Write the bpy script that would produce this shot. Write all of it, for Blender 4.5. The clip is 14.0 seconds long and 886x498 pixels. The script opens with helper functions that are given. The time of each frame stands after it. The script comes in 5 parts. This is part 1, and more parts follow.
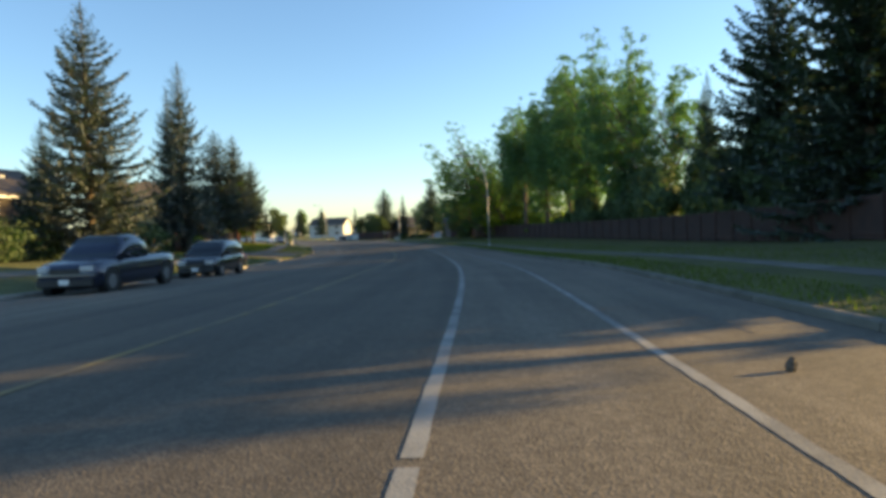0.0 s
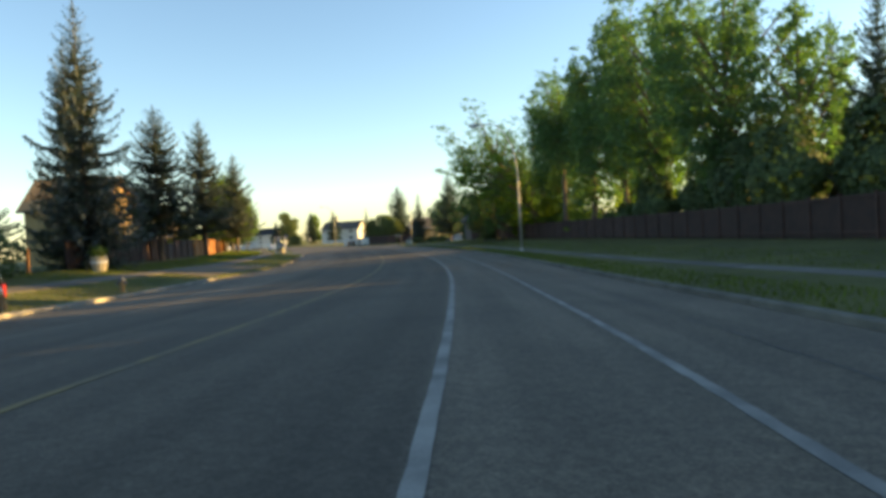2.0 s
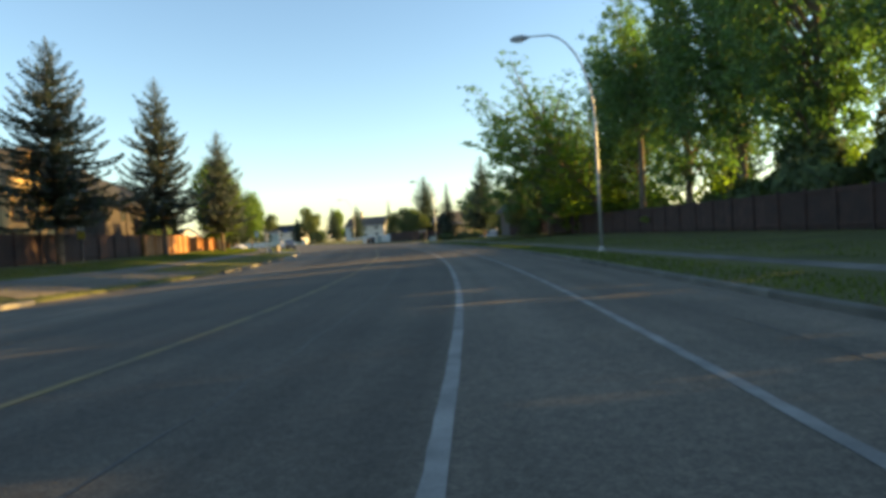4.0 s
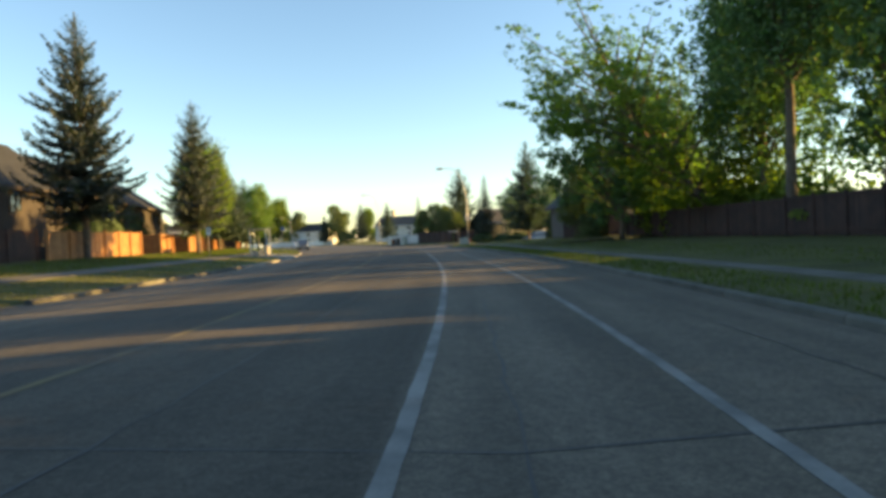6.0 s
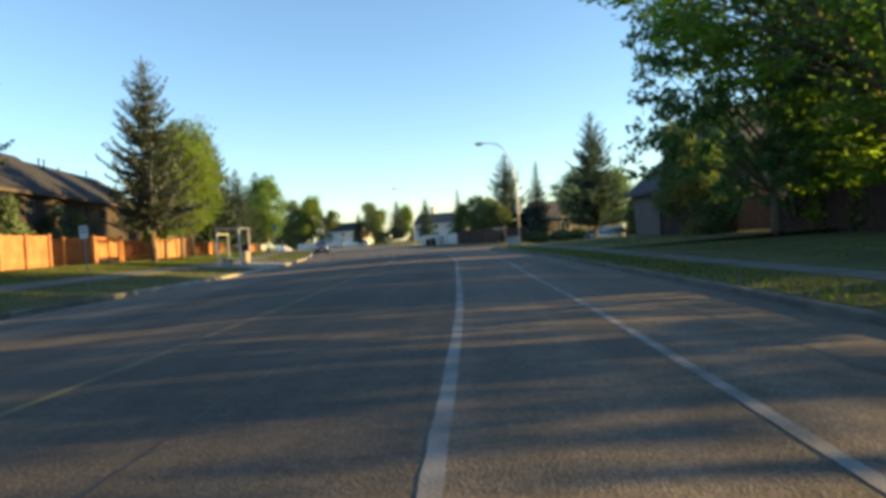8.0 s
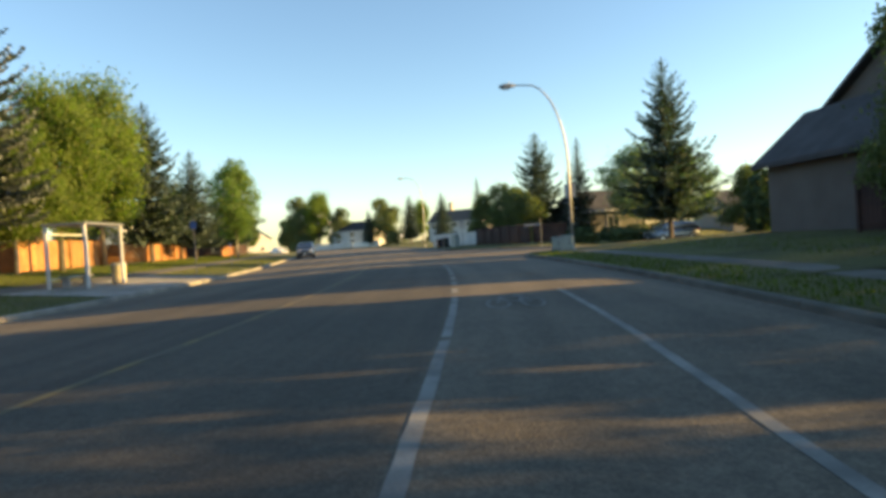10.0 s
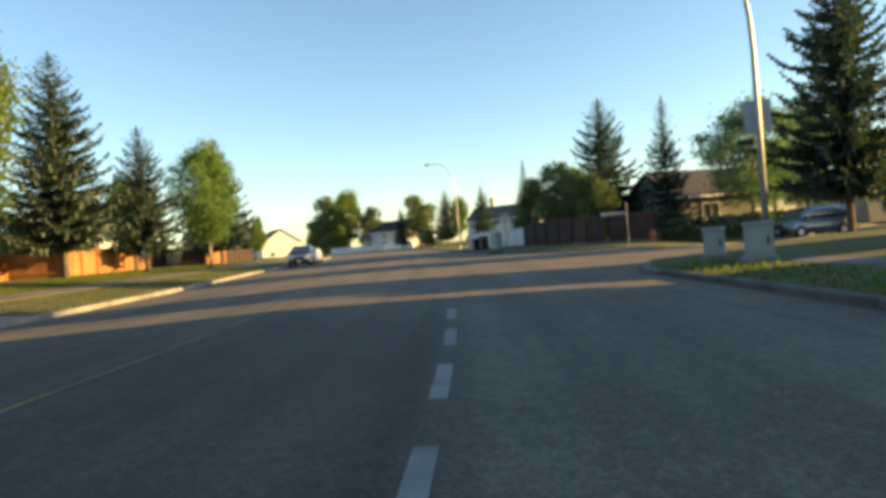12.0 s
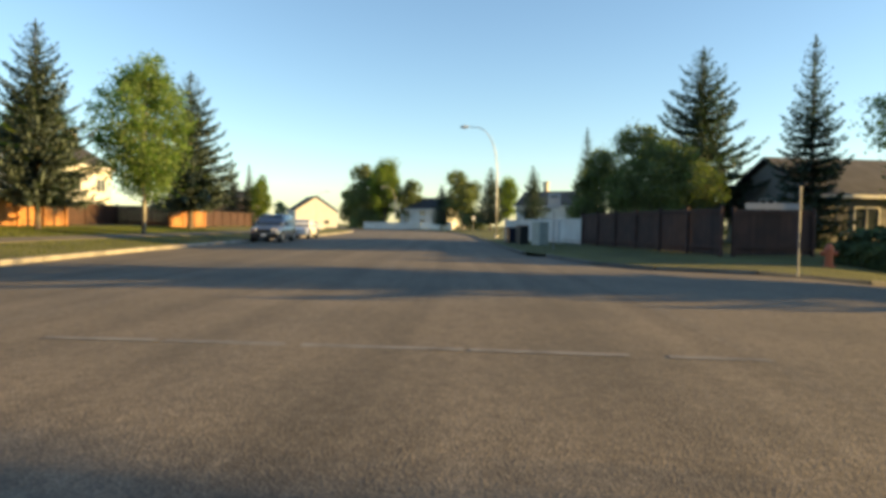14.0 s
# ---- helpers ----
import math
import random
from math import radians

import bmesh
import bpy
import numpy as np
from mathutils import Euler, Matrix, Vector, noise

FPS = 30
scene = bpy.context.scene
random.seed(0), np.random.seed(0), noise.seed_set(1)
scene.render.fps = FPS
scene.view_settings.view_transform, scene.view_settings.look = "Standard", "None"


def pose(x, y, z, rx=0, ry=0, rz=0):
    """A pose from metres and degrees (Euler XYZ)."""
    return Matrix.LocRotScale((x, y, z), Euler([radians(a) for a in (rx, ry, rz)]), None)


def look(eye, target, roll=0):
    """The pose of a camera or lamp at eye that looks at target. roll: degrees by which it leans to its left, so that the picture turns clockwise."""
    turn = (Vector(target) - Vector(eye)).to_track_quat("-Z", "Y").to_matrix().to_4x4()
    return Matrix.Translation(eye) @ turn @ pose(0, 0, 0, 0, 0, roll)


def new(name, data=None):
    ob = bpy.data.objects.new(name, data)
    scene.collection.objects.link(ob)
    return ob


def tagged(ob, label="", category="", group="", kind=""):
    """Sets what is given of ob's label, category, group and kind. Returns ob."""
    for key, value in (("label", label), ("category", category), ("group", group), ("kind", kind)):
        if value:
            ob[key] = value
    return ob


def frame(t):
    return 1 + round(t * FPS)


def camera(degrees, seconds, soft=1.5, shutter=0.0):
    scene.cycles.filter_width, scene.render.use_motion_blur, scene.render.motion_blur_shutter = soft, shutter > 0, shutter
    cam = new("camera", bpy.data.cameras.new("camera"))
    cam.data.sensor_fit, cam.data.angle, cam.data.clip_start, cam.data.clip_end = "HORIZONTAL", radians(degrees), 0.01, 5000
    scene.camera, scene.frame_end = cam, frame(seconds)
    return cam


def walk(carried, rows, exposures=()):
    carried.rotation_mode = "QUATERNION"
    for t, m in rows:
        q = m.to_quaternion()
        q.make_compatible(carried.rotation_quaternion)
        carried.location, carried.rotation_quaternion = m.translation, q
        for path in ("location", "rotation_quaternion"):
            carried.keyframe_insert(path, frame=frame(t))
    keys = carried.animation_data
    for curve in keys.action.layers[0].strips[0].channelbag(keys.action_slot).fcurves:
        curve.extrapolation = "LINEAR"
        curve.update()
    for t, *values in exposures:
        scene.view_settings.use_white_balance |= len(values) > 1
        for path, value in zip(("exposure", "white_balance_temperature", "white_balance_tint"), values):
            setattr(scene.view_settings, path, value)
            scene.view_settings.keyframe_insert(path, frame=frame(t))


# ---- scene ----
cam = camera(69.3, 14.0, soft=3.9)
PATH = [
    (0, (2.523, -0.627, 2.009), (2.458, 1.371, 1.947), -2.2),
    (0.5, (2.725, 4.205, 1.927), (2.626, 6.202, 1.877), -3.9),
    (1, (2.844, 8.891, 1.877), (2.747, 10.888, 1.823), -4.0),
    (1.5, (2.834, 13.474, 1.804), (2.7, 15.468, 1.746), -4.2),
    (2, (2.768, 17.681, 1.766), (2.625, 19.675, 1.716), -3.4),
    (2.5, (2.566, 22.142, 1.643), (2.382, 24.133, 1.589), -3.7),
    (5, (1.407, 44.748, 1.184), (1.115, 46.726, 1.139), -2.7),
    (5.5, (1.035, 48.922, 1.17), (0.707, 50.894, 1.129), -2.5),
    (6, (0.472, 53.25, 1.175), (0.096, 55.214, 1.136), -2.7),
    (6.5, (-0.079, 57.506, 1.189), (-0.484, 59.464, 1.148), -2.7),
    (7, (-0.775, 61.599, 1.112), (-1.219, 63.549, 1.077), -2.7),
    (7.5, (-1.574, 65.825, 1.141), (-2.053, 67.767, 1.102), -2.9),
    (8, (-2.467, 70.113, 1.198), (-2.982, 72.045, 1.162), -3.4),
    (10.5, (-7.472, 92.718, 1.198), (-8.086, 94.622, 1.165), -3.2),
    (11, (-8.521, 97.002, 1.135), (-9.181, 98.89, 1.104), -2.7),
    (11.5, (-9.672, 101.012, 1.075), (-10.368, 102.887, 1.037), -3.7),
    (12, (-10.884, 104.81, 1.072), (-11.596, 106.679, 1.05), -4.7),
    (12.5, (-12.025, 108.574, 1.084), (-12.696, 110.458, 1.051), -6.2),
    (13, (-13.019, 112.482, 1.107), (-13.659, 114.376, 1.065), -5.4),
    (13.5, (-14.139, 116.244, 1.169), (-14.843, 118.115, 1.115), 1.4),
    (14, (-14.755, 119.894, 1.209), (-15.612, 121.7, 1.134), 0.8),
]
walk(cam, [(t, look(eye, target, roll)) for t, eye, target, roll in PATH], [(0.0, 1.5, 6350, 8), (1.0, 1.7, 6650, 8), (2.0, 1.75, 7400, 8), (7.0, 1.8, 7300, 8), (7.5, 1.85, 7250, 8), (8.0, 1.62, 6450, 8), (10.5, 1.65, 7150, 8), (13.0, 1.57, 7150, 8), (14.0, 1.5, 6950, 8)])

# ---- daylight: a low sun behind the trees on the right ----
SUN_AZ, SUN_EL = 72.0, 11.0     # azimuth clockwise from +y towards +x, elevation
world = bpy.data.worlds.new("world")
scene.world = world
world.use_nodes = True
wn = world.node_tree
wn.nodes.clear()
sky = wn.nodes.new("ShaderNodeTexSky")
sky.sky_type, sky.sun_disc = "NISHITA", False
sky.sun_elevation, sky.sun_rotation = radians(SUN_EL), radians(SUN_AZ)
sky.air_density, sky.dust_density, sky.ozone_density = 1.0, 0.25, 2.6
bg = wn.nodes.new("ShaderNodeBackground")
bg.inputs["Strength"].default_value = 0.108
wout = wn.nodes.new("ShaderNodeOutputWorld")
wn.links.new(sky.outputs[0], bg.inputs[0])
wn.links.new(bg.outputs[0], wout.inputs[0])
sun = new("sun", bpy.data.lights.new("sun", "SUN"))
sun.data.energy, sun.data.angle, sun.data.color = 5.0, radians(0.6), (1.0, 0.65, 0.23)
sun_dir = Vector((math.sin(radians(SUN_AZ)) * math.cos(radians(SUN_EL)), math.cos(radians(SUN_AZ)) * math.cos(radians(SUN_EL)), math.sin(radians(SUN_EL))))
sun.matrix_world = look(sun_dir * 300, (0, 0, 0))

# ---- materials ----
def mat(name, color, rough=0.8, metal=0.0, vary=0.25, scale=3.0, fine=60.0, bump=0.3, color2=None, coat=0.0, bump_dist=0.01, island=0.0, per_object=0.0):
    """A plain surface with stains at one scale and grain at another."""
    m = bpy.data.materials.new(name)
    m.use_nodes = True
    nt = m.node_tree
    b = nt.nodes["Principled BSDF"]
    b.inputs["Roughness"].default_value, b.inputs["Metallic"].default_value = rough, metal
    b.inputs["Coat Weight"].default_value = coat
    co = nt.nodes.new("ShaderNodeNewGeometry")
    n1, n2 = nt.nodes.new("ShaderNodeTexNoise"), nt.nodes.new("ShaderNodeTexNoise")
    n1.inputs["Scale"].default_value, n1.inputs["Detail"].default_value = scale, 5
    n2.inputs["Scale"].default_value, n2.inputs["Detail"].default_value = fine, 3
    for n in (n1, n2):
        nt.links.new(co.outputs["Position"], n.inputs["Vector"])
    ramp = nt.nodes.new("ShaderNodeValToRGB")
    c2 = color2 or tuple(c * (1 - vary) for c in color)
    ramp.color_ramp.elements[0].color, ramp.color_ramp.elements[1].color = (*c2, 1), (*color, 1)
    ramp.color_ramp.elements[0].position, ramp.color_ramp.elements[1].position = 0.35, 0.65
    nt.links.new(n1.outputs[0], ramp.inputs[0])
    hsv = nt.nodes.new("ShaderNodeHueSaturation")
    mr = nt.nodes.new("ShaderNodeMapRange")
    mr.inputs["To Min"].default_value, mr.inputs["To Max"].default_value = 1 - vary * 0.6, 1 + vary * 0.6
    nt.links.new(n2.outputs[0], mr.inputs["Value"])
    value = mr.outputs[0]
    if island or per_object:
        src = co.outputs["Random Per Island"] if island else nt.nodes.new("ShaderNodeObjectInfo").outputs["Random"]
        amount = island or per_object
        m2 = nt.nodes.new("ShaderNodeMapRange")
        m2.inputs["To Min"].default_value, m2.inputs["To Max"].default_value = 1 - amount, 1 + amount
        nt.links.new(src, m2.inputs["Value"])
        mul = nt.nodes.new("ShaderNodeMath")
        mul.operation = "MULTIPLY"
        nt.links.new(value, mul.inputs[0])
        nt.links.new(m2.outputs[0], mul.inputs[1])
        value = mul.outputs[0]
    nt.links.new(value, hsv.inputs["Value"])
    nt.links.new(ramp.outputs[0], hsv.inputs["Color"])
    nt.links.new(hsv.outputs[0], b.inputs["Base Color"])
    if bump:
        bp = nt.nodes.new("ShaderNodeBump")
        bp.inputs["Strength"].default_value, bp.inputs["Distance"].default_value = bump, bump_dist
        nt.links.new(n2.outputs[0], bp.inputs["Height"])
        nt.links.new(bp.outputs[0], b.inputs["Normal"])
    return m


def leaf_mat(name, color, color2, glow=0.45, rough=0.85):
    """Leaves: some of the light passes through them."""
    m = mat(name, color, rough, 0, 0.2, 0.6, 7.0, 0, color2, island=0.35)
    nt = m.node_tree
    b = nt.nodes["Principled BSDF"]
    b.inputs["Specular IOR Level"].default_value = 0.2
    src = b.inputs["Base Color"].links[0].from_socket
    tr, mx = nt.nodes.new("ShaderNodeBsdfTranslucent"), nt.nodes.new("ShaderNodeMixShader")
    warm = nt.nodes.new("ShaderNodeMix")
    warm.data_type, warm.blend_type = "RGBA", "MULTIPLY"
    warm.inputs["Factor"].default_value = 1.0
    warm.inputs["B"].default_value = (1.45, 2.05, 0.60, 1)
    nt.links.new(src, warm.inputs["A"])
    nt.links.new(warm.outputs["Result"], tr.inputs["Color"])
    mx.inputs[0].default_value = glow
    nt.links.new(b.outputs[0], mx.inputs[1])
    nt.links.new(tr.outputs[0], mx.inputs[2])
    nt.links.new(mx.outputs[0], nt.nodes["Material Output"].inputs["Surface"])
    return m


def asphalt_mat(name):
    """Worn asphalt: pale and dark stones in grey binder, wheel bands along the lanes, darker driving lanes that end before the side street."""
    m = mat(name, (0.146, 0.121, 0.090), 0.9, 0, 0.35, 0.45, 90, 0.6, (0.110, 0.093, 0.071), bump_dist=0.008)
    nt = m.node_tree
    b = nt.nodes["Principled BSDF"]
    src = b.inputs["Base Color"].links[0].from_socket

    def node(kind, **ins):
        n = nt.nodes.new(kind)
        for k, v in ins.items():
            n.inputs[k].default_value = v
        return n

    def math_node(op, a, c):
        n = nt.nodes.new("ShaderNodeMath")
        n.operation = op
        for i, v in enumerate((a, c)):
            if isinstance(v, (int, float)):
                n.inputs[i].default_value = v
            else:
                nt.links.new(v, n.inputs[i])
        return n.outputs[0]

    def ramp(value, lo, hi, a, c):
        n = node("ShaderNodeMapRange")
        n.interpolation_type = "SMOOTHSTEP"
        for k, v in (("From Min", lo), ("From Max", hi), ("To Min", a), ("To Max", c)):
            n.inputs[k].default_value = v
        nt.links.new(value, n.inputs["Value"])
        return n.outputs[0]

    geo = nt.nodes.new("ShaderNodeNewGeometry")
    stones = node("ShaderNodeTexVoronoi", Scale=62.0)
    nt.links.new(geo.outputs["Position"], stones.inputs["Vector"])
    sep = nt.nodes.new("ShaderNodeSeparateColor")
    nt.links.new(stones.outputs["Color"], sep.inputs[0])
    pebbles = node("ShaderNodeTexVoronoi", Scale=30.0)
    nt.links.new(geo.outputs["Position"], pebbles.inputs["Vector"])
    sep2 = nt.nodes.new("ShaderNodeSeparateColor")
    nt.links.new(pebbles.outputs["Color"], sep2.inputs[0])
    speck = math_node("MULTIPLY", ramp(sep.outputs[0], 0.15, 1.0, 0.82, 1.26), ramp(sep2.outputs[1], 0.1, 1.0, 0.91, 1.10))
    coarse = node("ShaderNodeTexNoise", Scale=9.0, Detail=4.0)
    nt.links.new(geo.outputs["Position"], coarse.inputs["Vector"])
    worn = ramp(coarse.outputs[0], 0.3, 0.7, 0.86, 1.12)
    lane = nt.nodes.new("ShaderNodeAttribute")
    lane.attribute_name = "lane"
    xyz = nt.nodes.new("ShaderNodeSeparateXYZ")
    nt.links.new(lane.outputs["Vector"], xyz.inputs[0])
    stretch = nt.nodes.new("ShaderNodeMapping")
    stretch.inputs["Scale"].default_value = (1.0, 0.035, 1.0)
    nt.links.new(lane.outputs["Vector"], stretch.inputs["Vector"])
    bands = node("ShaderNodeTexNoise", Scale=1.5, Detail=4.0)
    nt.links.new(stretch.outputs[0], bands.inputs["Vector"])
    band = ramp(bands.outputs[0], 0.32, 0.68, 0.80, 1.16)
    left, right = ramp(xyz.outputs[0], -8.0, -6.6, 0.0, 1.0), ramp(xyz.outputs[0], -0.25, 0.1, 1.0, 0.0)
    end = ramp(xyz.outputs[1], 108.0, 121.0, 1.0, 0.0)
    dark = ramp(math_node("MULTIPLY", math_node("MULTIPLY", left, right), end), 0.0, 1.0, 1.0, 0.62)
    total = math_node("MULTIPLY", math_node("MULTIPLY", speck, worn), math_node("MULTIPLY", band, dark))
    hue = node("ShaderNodeHueSaturation")
    nt.links.new(total, hue.inputs["Value"])
    nt.links.new(src, hue.inputs["Color"])
    nt.links.new(hue.outputs[0], b.inputs["Base Color"])
    bump = [n for n in nt.nodes if n.bl_idname == "ShaderNodeBump"][0]
    bump.inputs["Strength"].default_value = 0.45
    nt.links.new(stones.outputs["Distance"], bump.inputs["Height"])
    return m


ASPHALT = asphalt_mat("asphalt")
TAR = mat("tar", (0.042, 0.041, 0.041), 0.6, 0, 0.3, 2, 40, 0.3)
PAINT = mat("road_paint", (0.275, 0.27, 0.25), 0.8, 0, 0.4, 2.0, 45, 0.4, (0.15, 0.148, 0.14))
PAINT_WORN = mat("worn_road_paint", (0.20, 0.195, 0.18), 0.8, 0, 0.45, 3.5, 45, 0.15, (0.10, 0.095, 0.087))
YELLOW_PAINT = mat("yellow_paint", (0.22, 0.16, 0.055), 0.8, 0, 0.4, 1.5, 45, 0.4, (0.10, 0.088, 0.065))
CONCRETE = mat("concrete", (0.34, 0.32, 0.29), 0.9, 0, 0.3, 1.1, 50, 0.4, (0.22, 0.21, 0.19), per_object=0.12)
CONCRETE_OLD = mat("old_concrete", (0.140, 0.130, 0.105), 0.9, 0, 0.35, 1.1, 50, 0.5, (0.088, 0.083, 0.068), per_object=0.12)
GRASS = mat("grass", (0.150, 0.162, 0.040), 0.95, 0, 0.45, 0.5, 22, 1.0, (0.092, 0.102, 0.030), bump_dist=0.2)
BLADE = leaf_mat("grass_blades", (0.125, 0.142, 0.036), (0.085, 0.100, 0.026), 0.4)
BARK = mat("bark", (0.16, 0.125, 0.095), 0.95, 0, 0.4, 4, 30, 0.9, bump_dist=0.03)
BARK_PALE = mat("pale_bark", (0.30, 0.28, 0.23), 0.9, 0, 0.4, 3, 25, 0.8, (0.17, 0.15, 0.12), bump_dist=0.02)
SPRUCE = leaf_mat("spruce_needles", (0.092, 0.122, 0.112), (0.066, 0.092, 0.084), 0.15)
BLUE_SPRUCE = leaf_mat("blue_spruce_needles", (0.128, 0.145, 0.145), (0.092, 0.110, 0.108), 0.12)
POPLAR = leaf_mat("poplar_leaves", (0.112, 0.178, 0.098), (0.082, 0.128, 0.068), 0.38)
ELM = leaf_mat("elm_leaves", (0.145, 0.165, 0.085), (0.105, 0.120, 0.060), 0.3)
BIRCH = leaf_mat("birch_leaves", (0.150, 0.205, 0.085), (0.110, 0.155, 0.062), 0.45)
WILLOW = leaf_mat("willow_leaves", (0.165, 0.215, 0.150), (0.120, 0.165, 0.110), 0.3)
ASH = leaf_mat("ash_leaves", (0.155, 0.190, 0.062), (0.110, 0.140, 0.046), 0.5)
# sunlight put into the colour: a brighter, yellower copy of poplar and hedge leaves
LIT_LEAVES = leaf_mat("sunlit_coloured_leaves", (0.165, 0.195, 0.055), (0.120, 0.150, 0.042), 0.6)
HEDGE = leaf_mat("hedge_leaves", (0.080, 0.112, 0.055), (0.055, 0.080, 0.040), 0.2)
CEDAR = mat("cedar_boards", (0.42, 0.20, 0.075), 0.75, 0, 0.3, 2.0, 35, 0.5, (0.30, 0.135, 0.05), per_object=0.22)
# also used on a cedar run, where the dark tone stands in for shade
DARK_FENCE = mat("stained_and_shaded_boards", (0.060, 0.030, 0.024), 0.85, 0, 0.35, 2.0, 35, 0.5, (0.038, 0.021, 0.018), per_object=0.25)
WHITE_FENCE = mat("white_painted_boards", (0.72, 0.72, 0.70), 0.6, 0, 0.15, 1.5, 30, 0.2, per_object=0.06)
STEEL = mat("galvanised_steel", (0.46, 0.46, 0.45), 0.5, 0.55, 0.2, 6, 40, 0.1)
LAMP_GREY = mat("lamp_head_grey", (0.26, 0.27, 0.28), 0.5, 0.3, 0.15, 5, 40, 0.05)
LAMP_GLASS = mat("lamp_lens", (0.75, 0.75, 0.70), 0.2, 0, 0.05, 5, 40, 0)
BOX_GREEN = mat("cabinet_paint", (0.40, 0.44, 0.40), 0.55, 0.0, 0.2, 2, 40, 0.1)
SIGN_WHITE = mat("sign_white", (0.75, 0.75, 0.74), 0.4, 0, 0.08, 3, 40, 0)
SIGN_BACK = mat("sign_back", (0.42, 0.43, 0.44), 0.5, 0.4, 0.1, 3, 40, 0)
SIGN_YELLOW = mat("sign_yellow", (0.62, 0.45, 0.05), 0.4, 0, 0.1, 3, 40, 0)
SIGN_BLUE = mat("sign_blue", (0.05, 0.13, 0.35), 0.4, 0, 0.1, 3, 40, 0)
BLACK = mat("black_plastic", (0.02, 0.02, 0.022), 0.5, 0, 0.2, 5, 60, 0.1)
RUBBER = mat("tyre_rubber", (0.018, 0.018, 0.019), 0.85, 0, 0.2, 6, 60, 0.2)
RIM = mat("wheel_alloy", (0.45, 0.45, 0.46), 0.35, 0.8, 0.1, 6, 60, 0)
CAR_BLACK = mat("black_car_paint", (0.012, 0.014, 0.018), 0.25, 0.2, 0.1, 1, 60, 0, coat=0.7)
CAR_NAVY = mat("navy_car_paint", (0.015, 0.02, 0.045), 0.25, 0.2, 0.1, 1, 60, 0, coat=0.7)
CAR_SILVER = mat("silver_car_paint", (0.20, 0.22, 0.25), 0.3, 0.6, 0.08, 1, 60, 0, coat=0.7)
CAR_WHITE = mat("white_car_paint", (0.66, 0.68, 0.69), 0.3, 0.0, 0.06, 1, 60, 0, coat=0.7)
CAR_GLASS = mat("car_window_glass", (0.02, 0.025, 0.03), 0.06, 0, 0.05, 1, 60, 0, coat=0.5)
HEADLIGHT = mat("headlight_glass", (0.7, 0.7, 0.7), 0.12, 0.3, 0.05, 3, 60, 0, coat=1.0)
TAIL_RED = mat("tail_light_red", (0.35, 0.02, 0.02), 0.25, 0, 0.1, 3, 60, 0, coat=1.0)
SIDING_WHITE = mat("white_siding", (0.56, 0.56, 0.55), 0.7, 0, 0.1, 0.8, 30, 0.1)
SIDING_CREAM = mat("cream_siding", (0.60, 0.52, 0.36), 0.75, 0, 0.12, 0.8, 30, 0.1)
SIDING_TAN = mat("tan_siding", (0.42, 0.29, 0.13), 0.75, 0, 0.15, 0.8, 30, 0.1)
SIDING_GREY = mat("grey_stucco", (0.22, 0.215, 0.20), 0.9, 0, 0.15, 0.9, 40, 0.4)
SIDING_DUN = mat("dun_siding", (0.11, 0.098, 0.09), 0.85, 0, 0.2, 0.9, 30, 0.3)
SIDING_BROWN = mat("brown_siding", (0.046, 0.036, 0.032), 0.85, 0, 0.25, 0.9, 30, 0.3)
ROOF_BROWN = mat("brown_shingles", (0.115, 0.09, 0.075), 0.95, 0, 0.35, 1.2, 18, 0.8, bump_dist=0.03)
ROOF_DARK = mat("dark_shingles", (0.026, 0.028, 0.034), 0.95, 0, 0.35, 1.2, 18, 0.8, bump_dist=0.03)
ROOF_GREY = mat("grey_shingles", (0.062, 0.062, 0.068), 0.95, 0, 0.35, 1.2, 18, 0.8, bump_dist=0.03)
ROOF_TAN = mat("tan_shingles", (0.34, 0.22, 0.11), 0.95, 0, 0.3, 1.2, 18, 0.8, bump_dist=0.03)
TRIM_WHITE = mat("white_trim", (0.70, 0.70, 0.68), 0.6, 0, 0.08, 2, 40, 0)
WINDOW = mat("window_glass", (0.05, 0.06, 0.07), 0.05, 0, 0.1, 1, 30, 0, coat=0.6)
HYDRANT = mat("hydrant_paint", (0.50, 0.13, 0.06), 0.5, 0, 0.2, 6, 40, 0.1)
HYDRANT_TAN = mat("hydrant_tan_paint", (0.34, 0.21, 0.09), 0.5, 0, 0.2, 6, 40, 0.1)
HYDRANT_CAP = mat("hydrant_cap_paint", (0.10, 0.11, 0.13), 0.5, 0, 0.2, 6, 40, 0.1)
PLANTER = mat("planter_plaster", (0.55, 0.47, 0.33), 0.8, 0, 0.25, 6, 40, 0.2)
# darker grey stone for right-hand kerbs, right footpath and the left kerb's dim stretch
STONE_DARK = mat("dark_kerb_stone", (0.145, 0.138, 0.118), 0.95, 0, 0.4, 1.4, 45, 0.6, (0.085, 0.084, 0.07), per_object=0.2)
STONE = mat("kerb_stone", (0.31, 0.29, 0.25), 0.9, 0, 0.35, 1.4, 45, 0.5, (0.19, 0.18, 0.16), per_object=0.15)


def clear_glass():
    m = bpy.data.materials.new("shelter_glass")
    m.use_nodes = True
    b = m.node_tree.nodes["Principled BSDF"]
    b.inputs["Base Color"].default_value = (0.9, 0.95, 0.93, 1)
    b.inputs["Roughness"].default_value, b.inputs["Transmission Weight"].default_value, b.inputs["IOR"].default_value = 0.05, 1.0, 1.02
    return m


SHELTER_GLASS = clear_glass()


